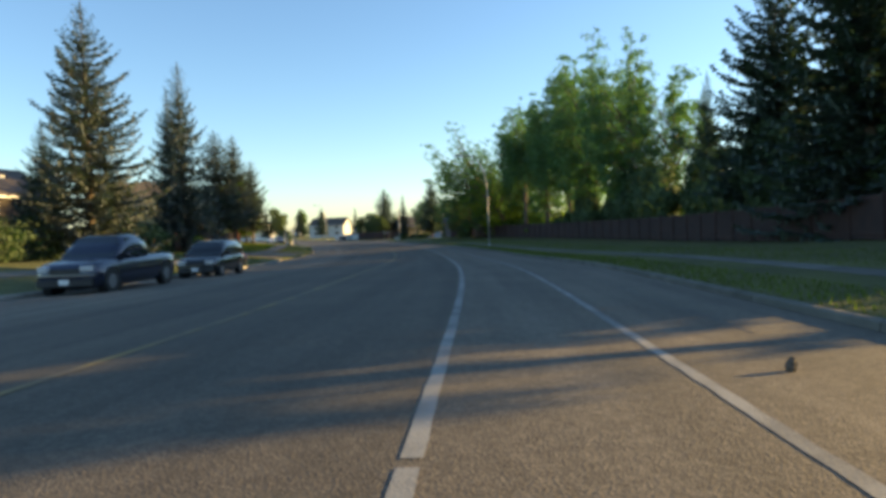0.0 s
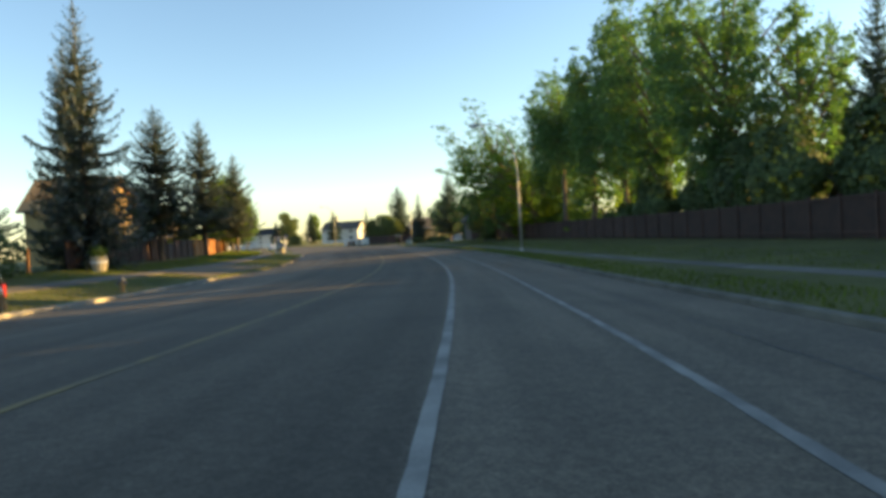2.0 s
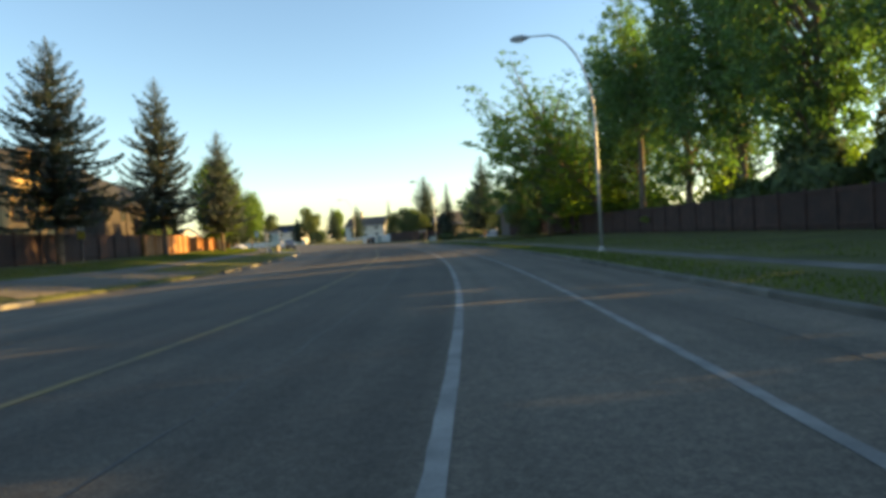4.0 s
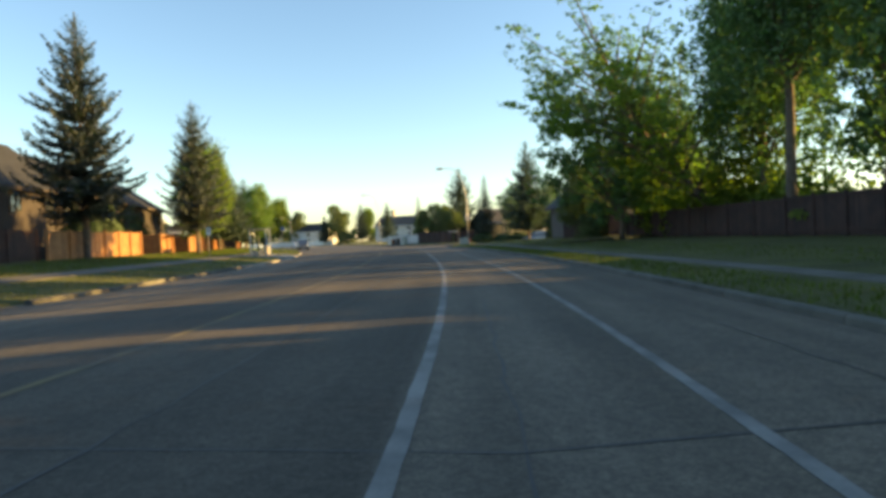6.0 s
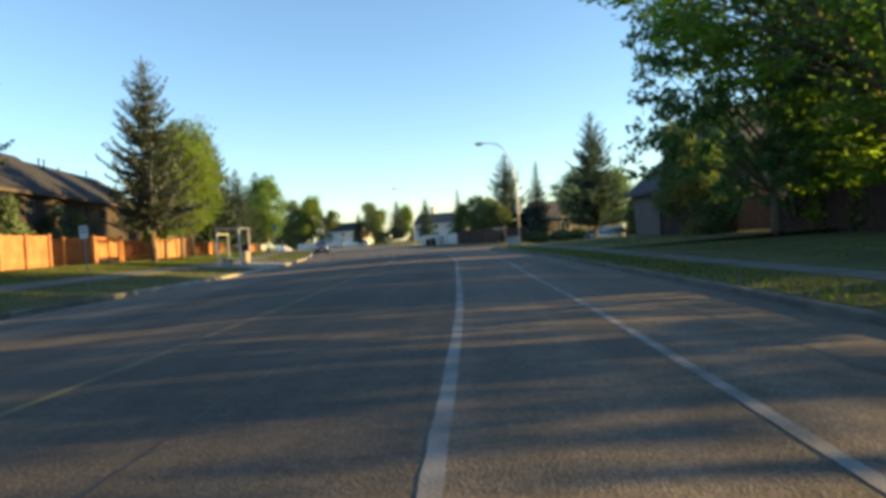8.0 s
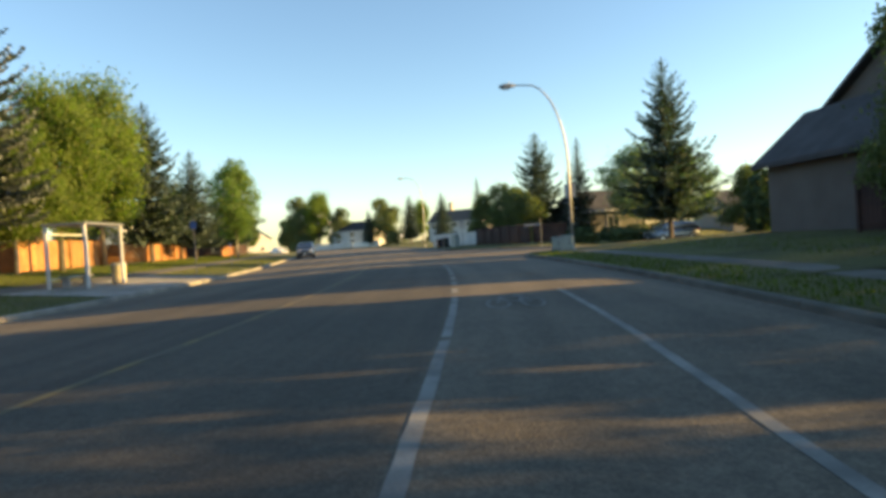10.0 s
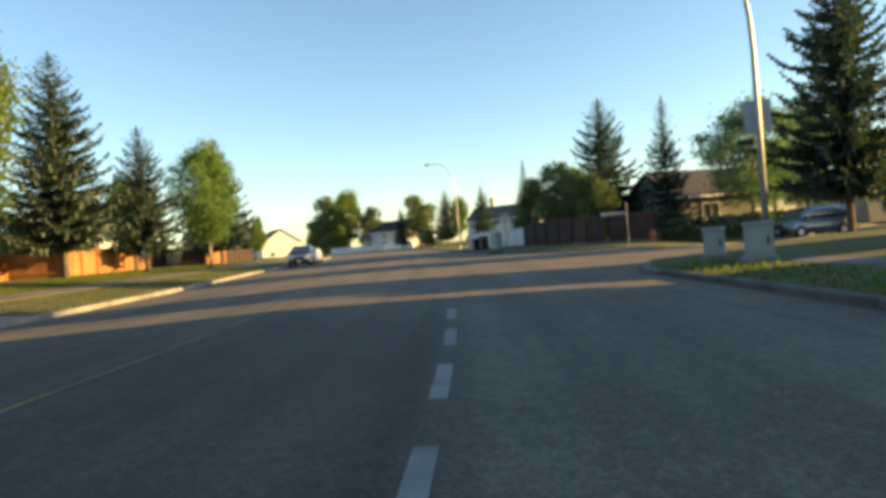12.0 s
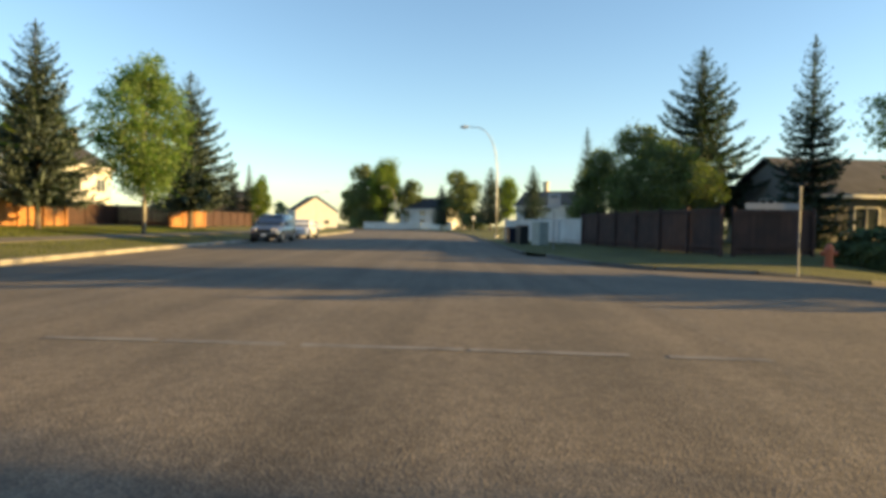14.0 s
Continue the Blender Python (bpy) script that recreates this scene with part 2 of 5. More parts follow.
# ---- mesh helpers ----
class Shape:
    """Gathers corners and faces of one mesh."""

    def __init__(self):
        self.v, self.f, self.lane = [], [], []

    def face(self, *pts):
        n = len(self.v)
        self.v += [tuple(p) for p in pts]
        self.f.append(tuple(range(n, n + len(pts))))
        return self

    def box(self, cx, cy, cz, sx, sy, sz, rz=0.0, bevel=0.0, taper=1.0):
        """A box about its centre, its upper edge cut at an angle by bevel; taper narrows the top."""
        c, s = math.cos(rz), math.sin(rz)
        rings = [(-sz / 2, 1, 0), (sz / 2 - bevel, taper, 0)] + ([(sz / 2, taper, bevel)] if bevel else [])
        n = len(self.v)
        for z, k, b in rings:
            for x, y in ((-1, -1), (1, -1), (1, 1), (-1, 1)):
                px, py = x * (sx / 2 * k - b), y * (sy / 2 * k - b)
                self.v.append((cx + px * c - py * s, cy + px * s + py * c, cz + z))
        for r in range(len(rings) - 1):
            for i in range(4):
                j = (i + 1) % 4
                self.f.append((n + 4 * r + i, n + 4 * r + j, n + 4 * r + 4 + j, n + 4 * r + 4 + i))
        e = n + 4 * (len(rings) - 1)
        self.f += [(n + 3, n + 2, n + 1, n), (e, e + 1, e + 2, e + 3)]
        return self

    def tube(self, pts, radii, sides=8, caps=True):
        """A round tube through points, with a radius for each."""
        n0 = len(self.v)
        pts = [Vector(p) for p in pts]
        for i, p in enumerate(pts):
            d = (pts[min(i + 1, len(pts) - 1)] - pts[max(i - 1, 0)]).normalized()
            a = d.orthogonal().normalized() if abs(d.z) < 0.95 else Vector((1, 0, 0))
            a = (a - d * a.dot(d)).normalized()
            b = d.cross(a)
            for k in range(sides):
                w = 2 * math.pi * k / sides
                self.v.append(tuple(p + (a * math.cos(w) + b * math.sin(w)) * radii[i]))
        for i in range(len(pts) - 1):
            for k in range(sides):
                j = (k + 1) % sides
                a = n0 + i * sides
                self.f.append((a + k, a + j, a + sides + j, a + sides + k))
        if caps:
            self.f.append(tuple(n0 + k for k in reversed(range(sides))))
            self.f.append(tuple(n0 + (len(pts) - 1) * sides + k for k in range(sides)))
        return self

    def prism(self, outline, y0, y1):
        """An outline in x and z drawn out along y."""
        n, k = len(self.v), len(outline)
        self.v += [(x, y0, z) for x, z in outline] + [(x, y1, z) for x, z in outline]
        self.f += [tuple(range(n, n + k)), tuple(range(n + 2 * k - 1, n + k - 1, -1))]
        self.f += [(n + (i + 1) % k, n + i, n + k + i, n + k + (i + 1) % k) for i in range(k)]
        return self

    def mesh(self, name, material, smooth=False):
        me = bpy.data.meshes.new(name)
        me.from_pydata(self.v, [], self.f)
        me.materials.append(material)
        if self.lane:
            me.attributes.new("lane", "FLOAT_VECTOR", "POINT").data.foreach_set("vector", [c for p in self.lane for c in p])
        if smooth:
            me.polygons.foreach_set("use_smooth", [True] * len(me.polygons))
        me.update()
        return me


def part(name, shape, material, parent, label="", smooth=False):
    """One mesh object under a thing or a part."""
    ob = new(name, shape.mesh(name, material, smooth) if isinstance(shape, Shape) else shape)
    ob.parent = parent
    if label:
        ob["label"] = label
    return ob


def thing(name, label, category, group="", m=None, shape=None, material=None, kind="", smooth=False):
    """A top-level thing: an empty at its base, or one mesh."""
    ob = new(name, shape.mesh(name, material, smooth) if shape else None)
    if m is not None:
        ob.matrix_basis = m
    return tagged(ob, label, category, group, kind)


# ---- the plan: the road's left bike-lane line as a curve x(y), the ground's height about it ----
CTRL = [(-120, 0.2), (-60, 1.2), (-30, 1.75), (0, 2.17), (5, 2.30), (10, 2.43), (17, 2.47), (25, 2.25), (37, 1.62), (44, 1.08), (50, 0.45), (60, -0.91), (70, -2.70), (80, -4.85), (90, -7.35), (97, -9.0), (103, -10.68),
        (108, -12.25), (112, -13.5), (130, -20.7), (156, -33.2), (183, -46.0), (205, -58.0), (225, -71.5), (245, -88.0), (270, -112.0), (300, -143.0), (420, -268.0)]
CY = np.arange(-120, 420.1, 1.0)
CX = np.interp(CY, [c[0] for c in CTRL], [c[1] for c in CTRL])
kernel = np.hanning(15)
CX = np.convolve(np.pad(CX, 7, "reflect", reflect_type="odd"), kernel / kernel.sum(), "valid")
TX = np.gradient(CX)
TLEN = np.hypot(TX, 1)
TX, TY = TX / TLEN, 1 / TLEN


def left_kerb(y):
    return float(np.interp(y, [53, 69, 112, 140], [-13.1, -11.4, -11.2, -10.7]))


RIGHT_KERB = 4.4


def along(y):
    """The road's fall along its length: it comes down to a flat stretch."""
    return 0.08 + 0.117 * float(np.log1p(np.exp((45 - y) / 6.0))) + 0.095 * math.exp(-((y - 20.5) / 11.0) ** 2)


def height(o, y):
    """The ground's height at offset o right of the curve, beside curve row y."""
    f, lk = float(np.interp(y, [118, 142], [1.0, 0.25])), left_kerb(y)
    if o < lk:
        h = np.interp(o, [-60, -22, lk - 0.3, lk], [0.95, 0.75, 0.13 - 0.26 * f, 0.13 - 0.26 * f])
    elif o > RIGHT_KERB:
        bank = float(np.interp(y, [98, 108, 116, 122], [0.0, 0.25, 0.25, 0.0]))
        h = np.interp(o, [4.3, 4.6, 8, 16.5, 60], [0.06, 0.075, 0.14, 0.34 + bank, 0.7])
    else:
        h = np.interp(o, [lk, -3.3, 0, 4.3], [-0.26 * f, 0, 0, -0.04])
    return along(y) + float(h)


def spot(y, o):
    """The place at offset o beside curve row y."""
    x, tx, ty = np.interp(y, CY, CX), np.interp(y, CY, TX), np.interp(y, CY, TY)
    return float(x + o * ty), float(y - o * tx)


def beside(x, y):
    """Offset and curve row of a place."""
    i = int(np.argmin((CX - x) ** 2 + (CY - y) ** 2))
    return float((x - CX[i]) * TY[i] - (y - CY[i]) * TX[i]), float(CY[i])


def street_edge(points, step=1.0):
    """A kerb line through places, in even steps."""
    out = []
    for (xa, ya), (xb, yb) in zip(points, points[1:]):
        n = max(1, int(math.hypot(xb - xa, yb - ya) / step))
        out += [(xa + (xb - xa) * i / n, ya + (yb - ya) * i / n) for i in range(n)]
    return out + [points[-1]]


# kerbs of the side street, which leaves ahead to the right
NEAR_MAIN = [spot(y, RIGHT_KERB) for y in range(99, 118)]
NEAR_SIDE = street_edge([spot(118, RIGHT_KERB), (-11.75, 121.4), (-11.85, 122.4), (-11.6, 123.5), (-11.0, 124.7), (-9.9, 126.4), (-8.5, 128.6), (8.5, 165.0)])
FAR_SIDE = street_edge([(-21.6, 143.6), (-19.0, 139.7), (-17.0, 138.3), (-14.5, 138.2), (-12.0, 138.8), (-9.8, 140.4), (-7.8, 143.2), (4.5, 170.5)])
FAR_MAIN = [spot(y, RIGHT_KERB) for y in range(240, 142, -2)]
LAWN_EDGE = np.array(NEAR_MAIN + NEAR_SIDE + FAR_SIDE + FAR_MAIN)


def fall(x, y):
    """How far the side street and its verges lie below the corner: it runs gently downhill."""
    v = min(1.0, max(0.0, (x + 9.8 - (y - 140.4) * 0.45 + 4.0) / 4.0))
    return 0.6 * (1.0 - math.exp(-max(0.0, y - 134.0) / 9.0)) * v * v * (3 - 2 * v)


def lawn_z(x, y, row):
    d = float(np.sqrt(((LAWN_EDGE - (x, y)) ** 2).sum(1).min()))
    near = y < 128 + max(0.0, (x + 8.5)) * 1.6
    return along(row) + 0.055 + 0.018 * min(d, 25) + (0.022 * min(d, 18) if near else 0.0) - fall(x, y)


def ground_z(x, y):
    o, row = beside(x, y)
    if o > RIGHT_KERB and row > 99:
        return lawn_z(x, y, row)
    return height(o, row)


def heading(y):
    """Degrees by which the road turns left of +y."""
    return math.degrees(math.atan2(-float(np.interp(y, CY, TX)), float(np.interp(y, CY, TY))))


def ribbon(rows, offsets, lift=0.0, heights=None):
    """A strip along the road: rows of y, offsets (numbers or functions of y)."""
    s = Shape()
    for y in rows:
        for k, o in enumerate(offsets):
            o = o(y) if callable(o) else o
            x, yy = spot(y, o)
            s.v.append((x, yy, (height(o, y) if heights is None else along(y) + heights[k]) + lift))
            s.lane.append((o, y, 0.0))
    n = len(offsets)
    for r in range(len(rows) - 1):
        for k in range(n - 1):
            a = r * n + k
            s.f.append((a, a + 1, a + n + 1, a + n))
    return s


# ---- ground, road, kerbs, paths ----
rows_all = list(np.r_[-120:-20:10, -20:190:2, 190:421:6].astype(float))
lkf = left_kerb
ground_offs = [-190, -120, -60, -40, -30, -22, -18, -15, lambda y: lkf(y) - 0.16, lambda y: lkf(y) + 0.02, -3.3, 4.38, 4.56, 6, 8, 10, 13, 16.5, 25, 40, 60, 120, 190]


def ground_height(o, y):
    h = height(o, y)
    if left_kerb(y) < o < RIGHT_KERB + 0.01:
        h -= 0.12
    if 99.4 < y < 239 and o > RIGHT_KERB - 0.2:
        h = along(y) - (0.15 if o < 7 else 0.66)
    return h


def ground_sheet():
    s = Shape()
    rows = sorted(set(rows_all + [99.0, 99.5]))
    for y in rows:
        for o in ground_offs:
            o = o(y) if callable(o) else o
            x, yy = spot(y, o)
            s.v.append((x, yy, ground_height(o, y)))
    n = len(ground_offs)
    for r in range(len(rows) - 1):
        for k in range(n - 1):
            a = r * n + k
            s.f.append((a, a + 1, a + n + 1, a + n))
    # the same sheet goes on to the horizon, a little lower
    far = 3000
    s.face((-far, -far, -0.7), (far, -far, -0.7), (far, far, -0.7), (-far, far, -0.7))
    return s


ground = thing("ground", "mown green lawn with dry patches on both sides of the road", "lawn", shape=ground_sheet(), material=GRASS, kind="structure")
road = thing("road", "worn grey asphalt road with patches and tar seams", "road", shape=ribbon(rows_all, [0.0, 1.9, 3.2, RIGHT_KERB]), material=ASPHALT, kind="structure")
thing("road_driving_lanes", "darker worn asphalt of the two driving lanes", "road", shape=ribbon(rows_all, [-7.0, -5.2, -3.3, -1.5, 0.0]), material=ASPHALT, kind="structure")
thing("road_left_edge", "worn grey asphalt along the parked cars", "road", shape=ribbon(rows_all, [left_kerb, -9.5, -8.2, -7.0]), material=ASPHALT, kind="structure")


def lawn_patch(name, label, edge, way):
    """A lawn from a kerb line onwards in one direction."""
    s = Shape()
    steps = (0.0, 0.02, 0.06, 0.12, 0.22, 0.4, 0.7, 1.0)
    for x, y in edge:
        for k in steps:
            px, py = x + way[0] * k, y + way[1] * k
            s.v.append((px, py, lawn_z(px, py, beside(px, py)[1])))
    n = len(steps)
    s.f = [(r * n + k, r * n + k + 1, r * n + n + k + 1, r * n + n + k) for r in range(len(edge) - 1) for k in range(n - 1)]
    return thing(name, label, "lawn", shape=s, material=GRASS, kind="structure")


lawn_patch("ground_near_corner", "mown lawn rising from the corner of the side street", NEAR_MAIN + NEAR_SIDE, (48, 4))
lawn_patch("ground_far_corner", "mown lawn beyond the side street", (FAR_SIDE[::-1] + FAR_MAIN[::-1])[::-1], (7, 80))

side = Shape()
STREET_N = 60
for i in range(STREET_N + 1):
    for edge, first in ((NEAR_SIDE, spot(118, 4.2)), (FAR_SIDE, spot(142, 4.2))):
        p = first if i == 0 else edge[int((len(edge) - 1) * i / STREET_N)]
        side.v.append((*p, 0.044 - (0.004 if i == 0 else 0) - fall(*p)))
side.lane = [(4.6 + 0.5 * (i % 2), 130.0 + 0.2 * i, 0.0) for i in range(len(side.v))]
side.f = [(2 * i, 2 * i + 2, 2 * i + 3, 2 * i + 1) for i in range(STREET_N)]
thing("road_side_street", "grey asphalt side street meeting the road", "road", shape=side, material=ASPHALT, kind="structure")


def kerb_pieces(name, label, offset_fn, y0, y1, inner, step=3.0, material=None):
    """A kerb of concrete lengths with open joints; inner is +1 where the road lies to the right of it."""
    k = tagged(new(name), label, "kerb", kind="structure")
    y = y0
    while y < y1 - 0.1:
        a, b = y + 0.012, min(y + step, y1) - 0.012
        s = Shape()
        prof = [(-0.08, -0.14), (-0.08, 0.135), (-0.055, 0.15), (0.05, 0.15), (0.085, 0.12), (0.10, -0.14)]
        for yy in (a, b):
            base = height(offset_fn(yy) + 0.05 * inner, yy) if inner > 0 else height(RIGHT_KERB - 0.05, yy)
            for px, pz in prof:
                x, yw = spot(yy, offset_fn(yy) + px * inner - 0.02 * inner)
                s.v.append((x, yw, base + (pz if inner > 0 or pz < 0 else pz * 0.72)))
        n = len(prof)
        s.f = [tuple(range(n)), tuple(range(2 * n - 1, n - 1, -1))] + [((i + 1) % n, i, n + i, n + (i + 1) % n) for i in range(n)]
        part("kerb_stone", s, material or STONE, k)
        y += step
    return k


DRIVE_A, DRIVE_B = 55.5, 70.5     # curve rows between which a driveway crosses the left verge
kerb_pieces("kerb_left", "pale worn concrete kerb with open joints", left_kerb, -30, DRIVE_A, 1)
kerb_pieces("kerb_left_far", "pale worn concrete kerb with open joints beyond the driveway", left_kerb, 91.5, 240, 1)
# shade put into the colour: this stretch takes the darker stone
kerb_pieces("kerb_left_dim", "grey concrete kerb with chipped joints beyond the driveway, shade put into its colour", left_kerb, DRIVE_B, 91.5, 1, 1.5, STONE_DARK)
kerb_pieces("kerb_right", "grey concrete kerb beside the grass", lambda y: RIGHT_KERB, -30, 118, -1, 3.0, STONE_DARK)
kerb_pieces("kerb_right_far", "grey concrete kerb beyond the side street", lambda y: RIGHT_KERB, 143, 240, -1, 3.0, STONE_DARK)


def corner_kerb(name, line, sign):
    """The kerb round a corner of the side street and along it."""
    k = tagged(new(name), "rounded concrete kerb at the corner of the side street", "kerb", kind="structure")
    for (xa, ya), (xb, yb) in zip(line[::2], line[2::2]):
        a, b = Vector((xa, ya, 0)), Vector((xb, yb, 0))
        side_v = Vector(((b - a).y, -(b - a).x, 0)).normalized() * 0.09
        s = Shape()
        for p in (a + (b - a) * 0.006, b - (b - a) * 0.006):
            for w, h in ((-1, -0.14), (-1, 0.10), (0.4, 0.11), (1, 0.06), (1, -0.14)):
                s.v.append(tuple(p + side_v * w * sign + Vector((0, 0, 0.04 + h - fall(p.x, p.y)))))
        s.f = [tuple(range(5)), tuple(range(9, 4, -1))] + [((i + 1) % 5, i, 5 + i, 5 + (i + 1) % 5) for i in range(5)]
        part("kerb_stone", s, STONE_DARK, k)


def driveway():
    """A worn asphalt apron that rises from the road across the left verge to the footpath, flared at the road."""
    s = Shape()
    rows = np.linspace(DRIVE_A, DRIVE_B, 16)
    for y in rows:
        lk = left_kerb(y)
        for k in range(5):
            u = k / 4
            yy = y + (63.0 - y) * 0.28 * u
            o = lk + 0.06 - u * 3.95
            rim = 0.035 if k else 0.012
            s.v.append((*spot(yy, o), max(height(o, yy), height(lk + 0.02, yy)) + rim))
            s.lane.append((o, yy, 0.0))
    s.f = [(5 * r + k + 1, 5 * r + k, 5 * r + k + 5, 5 * r + k + 6) for r in range(15) for k in range(4)]
    thing("driveway", "worn grey asphalt driveway crossing the verge to the road", "driveway", shape=s, material=ASPHALT, kind="structure")


driveway()
corner_kerb("kerb_corner_near", NEAR_SIDE, -1)
corner_kerb("kerb_corner_far", FAR_SIDE, 1)


def slab_path(name, label, y0, y1, o0, o1, step=1.5, lift=0.03, material=None):
    """A footpath of concrete slabs with open joints."""
    k = tagged(new(name), label, "footpath", kind="structure")
    y = y0
    while y < y1 - 0.1:
        a, b = y + 0.008, min(y + step, y1) - 0.008
        s = Shape()
        for dz in (-0.08, lift):
            for yy, o in ((a, o0), (b, o0), (b, o1), (a, o1)):
                oo = o(yy) if callable(o) else o
                s.v.append((*spot(yy, oo), ground_z(*spot(yy, oo)) + dz))
        s.f = [(4, 7, 6, 5), (0, 1, 5, 4), (1, 2, 6, 5), (2, 3, 7, 6), (3, 0, 4, 7)]
        part("slab", s, material or CONCRETE, k)
        y += step
    return k


slab_path("pavement_right", "narrow grey concrete footpath through the grass", -20, 116, lambda y: float(np.interp(y, [30, 58, 85], [7.2, 6.5, 6.2])), lambda y: float(np.interp(y, [30, 58, 85], [8.0, 7.25, 6.95])), 3.0, 0.008, STONE_DARK)
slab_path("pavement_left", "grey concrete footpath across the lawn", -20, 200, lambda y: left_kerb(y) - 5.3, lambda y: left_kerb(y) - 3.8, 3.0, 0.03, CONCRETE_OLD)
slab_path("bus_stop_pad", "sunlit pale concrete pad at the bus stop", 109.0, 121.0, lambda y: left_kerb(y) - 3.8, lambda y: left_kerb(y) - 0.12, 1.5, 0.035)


# ---- road markings ----
def ragged(r):
    """The worn edge of a painted line."""
    return 0.002 * math.sin(r * 9.1) + 0.003 * math.sin(r * 23.7 + 1.3) + 0.004 * math.sin(r * 51.3)


def stripe(name, label, y0, y1, o, width, material, lift=0.005, dash=0.0, gap=0.0):
    k = tagged(new(name), label, "road marking", kind="structure")
    at = o if callable(o) else (lambda r: o)
    y = y0
    while y < y1 - 0.05:
        e = min(y + dash, y1) if dash else y1
        rows = list(np.linspace(y, e, max(2, int((e - y) / 0.3) + 1)))
        part("painted_line", ribbon(rows, [lambda r: at(r) - width / 2 + ragged(r), lambda r: at(r) + width / 2 + ragged(r + 500)], lift), material, k)
        y = e + gap if dash else y1
    return k


stripe("bike_lane_line", "worn white solid line beside the bike lane", -20, 2.27, 0.0, 0.115, PAINT)
stripe("bike_lane_line", "worn white solid line beside the bike lane", 2.40, 16.28, 0.0, 0.115, PAINT)
stripe("bike_lane_line", "worn white solid line beside the bike lane", 16.52, 94.9, 0.0, 0.115, PAINT)
stripe("bike_lane_line", "worn white solid line beside the bike lane", 95.15, 99.8, 0.0, 0.115, PAINT)
stripe("bike_lane_dashes", "white dashed bike lane line before the side street", 100.64, 113.9, 0.0, 0.13, PAINT, dash=1.1, gap=0.877)
stripe("parking_line", "worn white solid line between bike lane and kerb", -20, 100.35, lambda r: 1.9 + 0.14 * min(1.0, max(0.0, (r - 86) / 9)), 0.105, PAINT)
stripe("centre_line", "faded yellow centre line", -20, 118, -3.3, 0.11, YELLOW_PAINT)
stripe("centre_line", "faded yellow centre line", 140, 240, -3.3, 0.11, YELLOW_PAINT)


def bike_symbol(y, o):
    """A painted bicycle, drawn long along the road."""
    k = tagged(new("bike_symbol"), "worn white bicycle symbol painted on the lane", "road marking", kind="structure")

    def place(u, v, lift):
        p = spot(y + v, o + u)
        return (*p, along(y + v) + lift)

    def stroke(pts, level, w=0.028):
        """A painted stroke with mitred bends; each stroke lies a little over the one before."""
        s = Shape()
        for i, (u, v) in enumerate(pts):
            (u0, v0), (u1, v1) = pts[max(0, i - 1)], pts[min(len(pts) - 1, i + 1)]
            n = Vector((-(v1 - v0) * 0.5, u1 - u0)).normalized() * w
            s.v += [place(u - n.x, v - n.y * 2, 0.003 + level * 0.0005), place(u + n.x, v + n.y * 2, 0.003 + level * 0.0005)]
        s.f = [(2 * i, 2 * i + 1, 2 * i + 3, 2 * i + 2) for i in range(len(pts) - 1)]
        part("painted_line", s, PAINT_WORN, k)

    for cu, rx, level in ((-0.27, 0.18, 0), (0.29, 0.17, 1)):
        ring = [(cu + rx * math.cos(a), 0.37 + 0.66 * math.sin(a)) for a in np.linspace(0.05, 2 * math.pi + 0.05, 29)]
        stroke(ring, level)
    stroke([(-0.25, 1.55), (-0.17, 1.44), (-0.28, 0.38)], 2)
    stroke([(-0.18, 1.32), (0.20, 1.36)], 3)
    stroke([(0.05, 1.50), (0.25, 1.46)], 4, 0.034)
    stroke([(0.19, 1.42), (0.08, 0.38)], 5)
    stroke([(-0.20, 1.12), (0.08, 0.42)], 6)
    stroke([(0.09, 0.38), (0.29, 0.36)], 7)
    stroke([(0.17, 1.12), (0.29, 0.40)], 8)


bike_symbol(97.9, 1.0)


def seam(name, label, pts, w):
    """A wavering tar-filled crack along curve rows and offsets."""
    rnd = random.Random(len(pts) * 7 + int(pts[0][0]))
    s = Shape()
    (ya, oa) = pts[0]
    for yb, ob_ in pts[1:]:
        n = max(2, int(abs(yb - ya) + abs(ob_ - oa)) * 2)
        last = None
        for i in range(n + 1):
            y, o = ya + (yb - ya) * i / n, oa + (ob_ - oa) * i / n
            o += rnd.uniform(-0.03, 0.03)
            ww = w * rnd.uniform(0.4, 1.2)
            ahead = abs(yb - ya) > abs(ob_ - oa)
            p, q = (spot(y, o - ww), spot(y, o + ww)) if ahead else (spot(y - ww, o), spot(y + ww, o))
            cur = ((*p, height(o, y) + 0.004), (*q, height(o, y) + 0.004))
            if last:
                s.face(last[0], last[1], cur[1], cur[0])
            last = cur
        ya, oa = yb, ob_
    return thing(name, label, "road crack", shape=s, material=TAR, kind="structure")


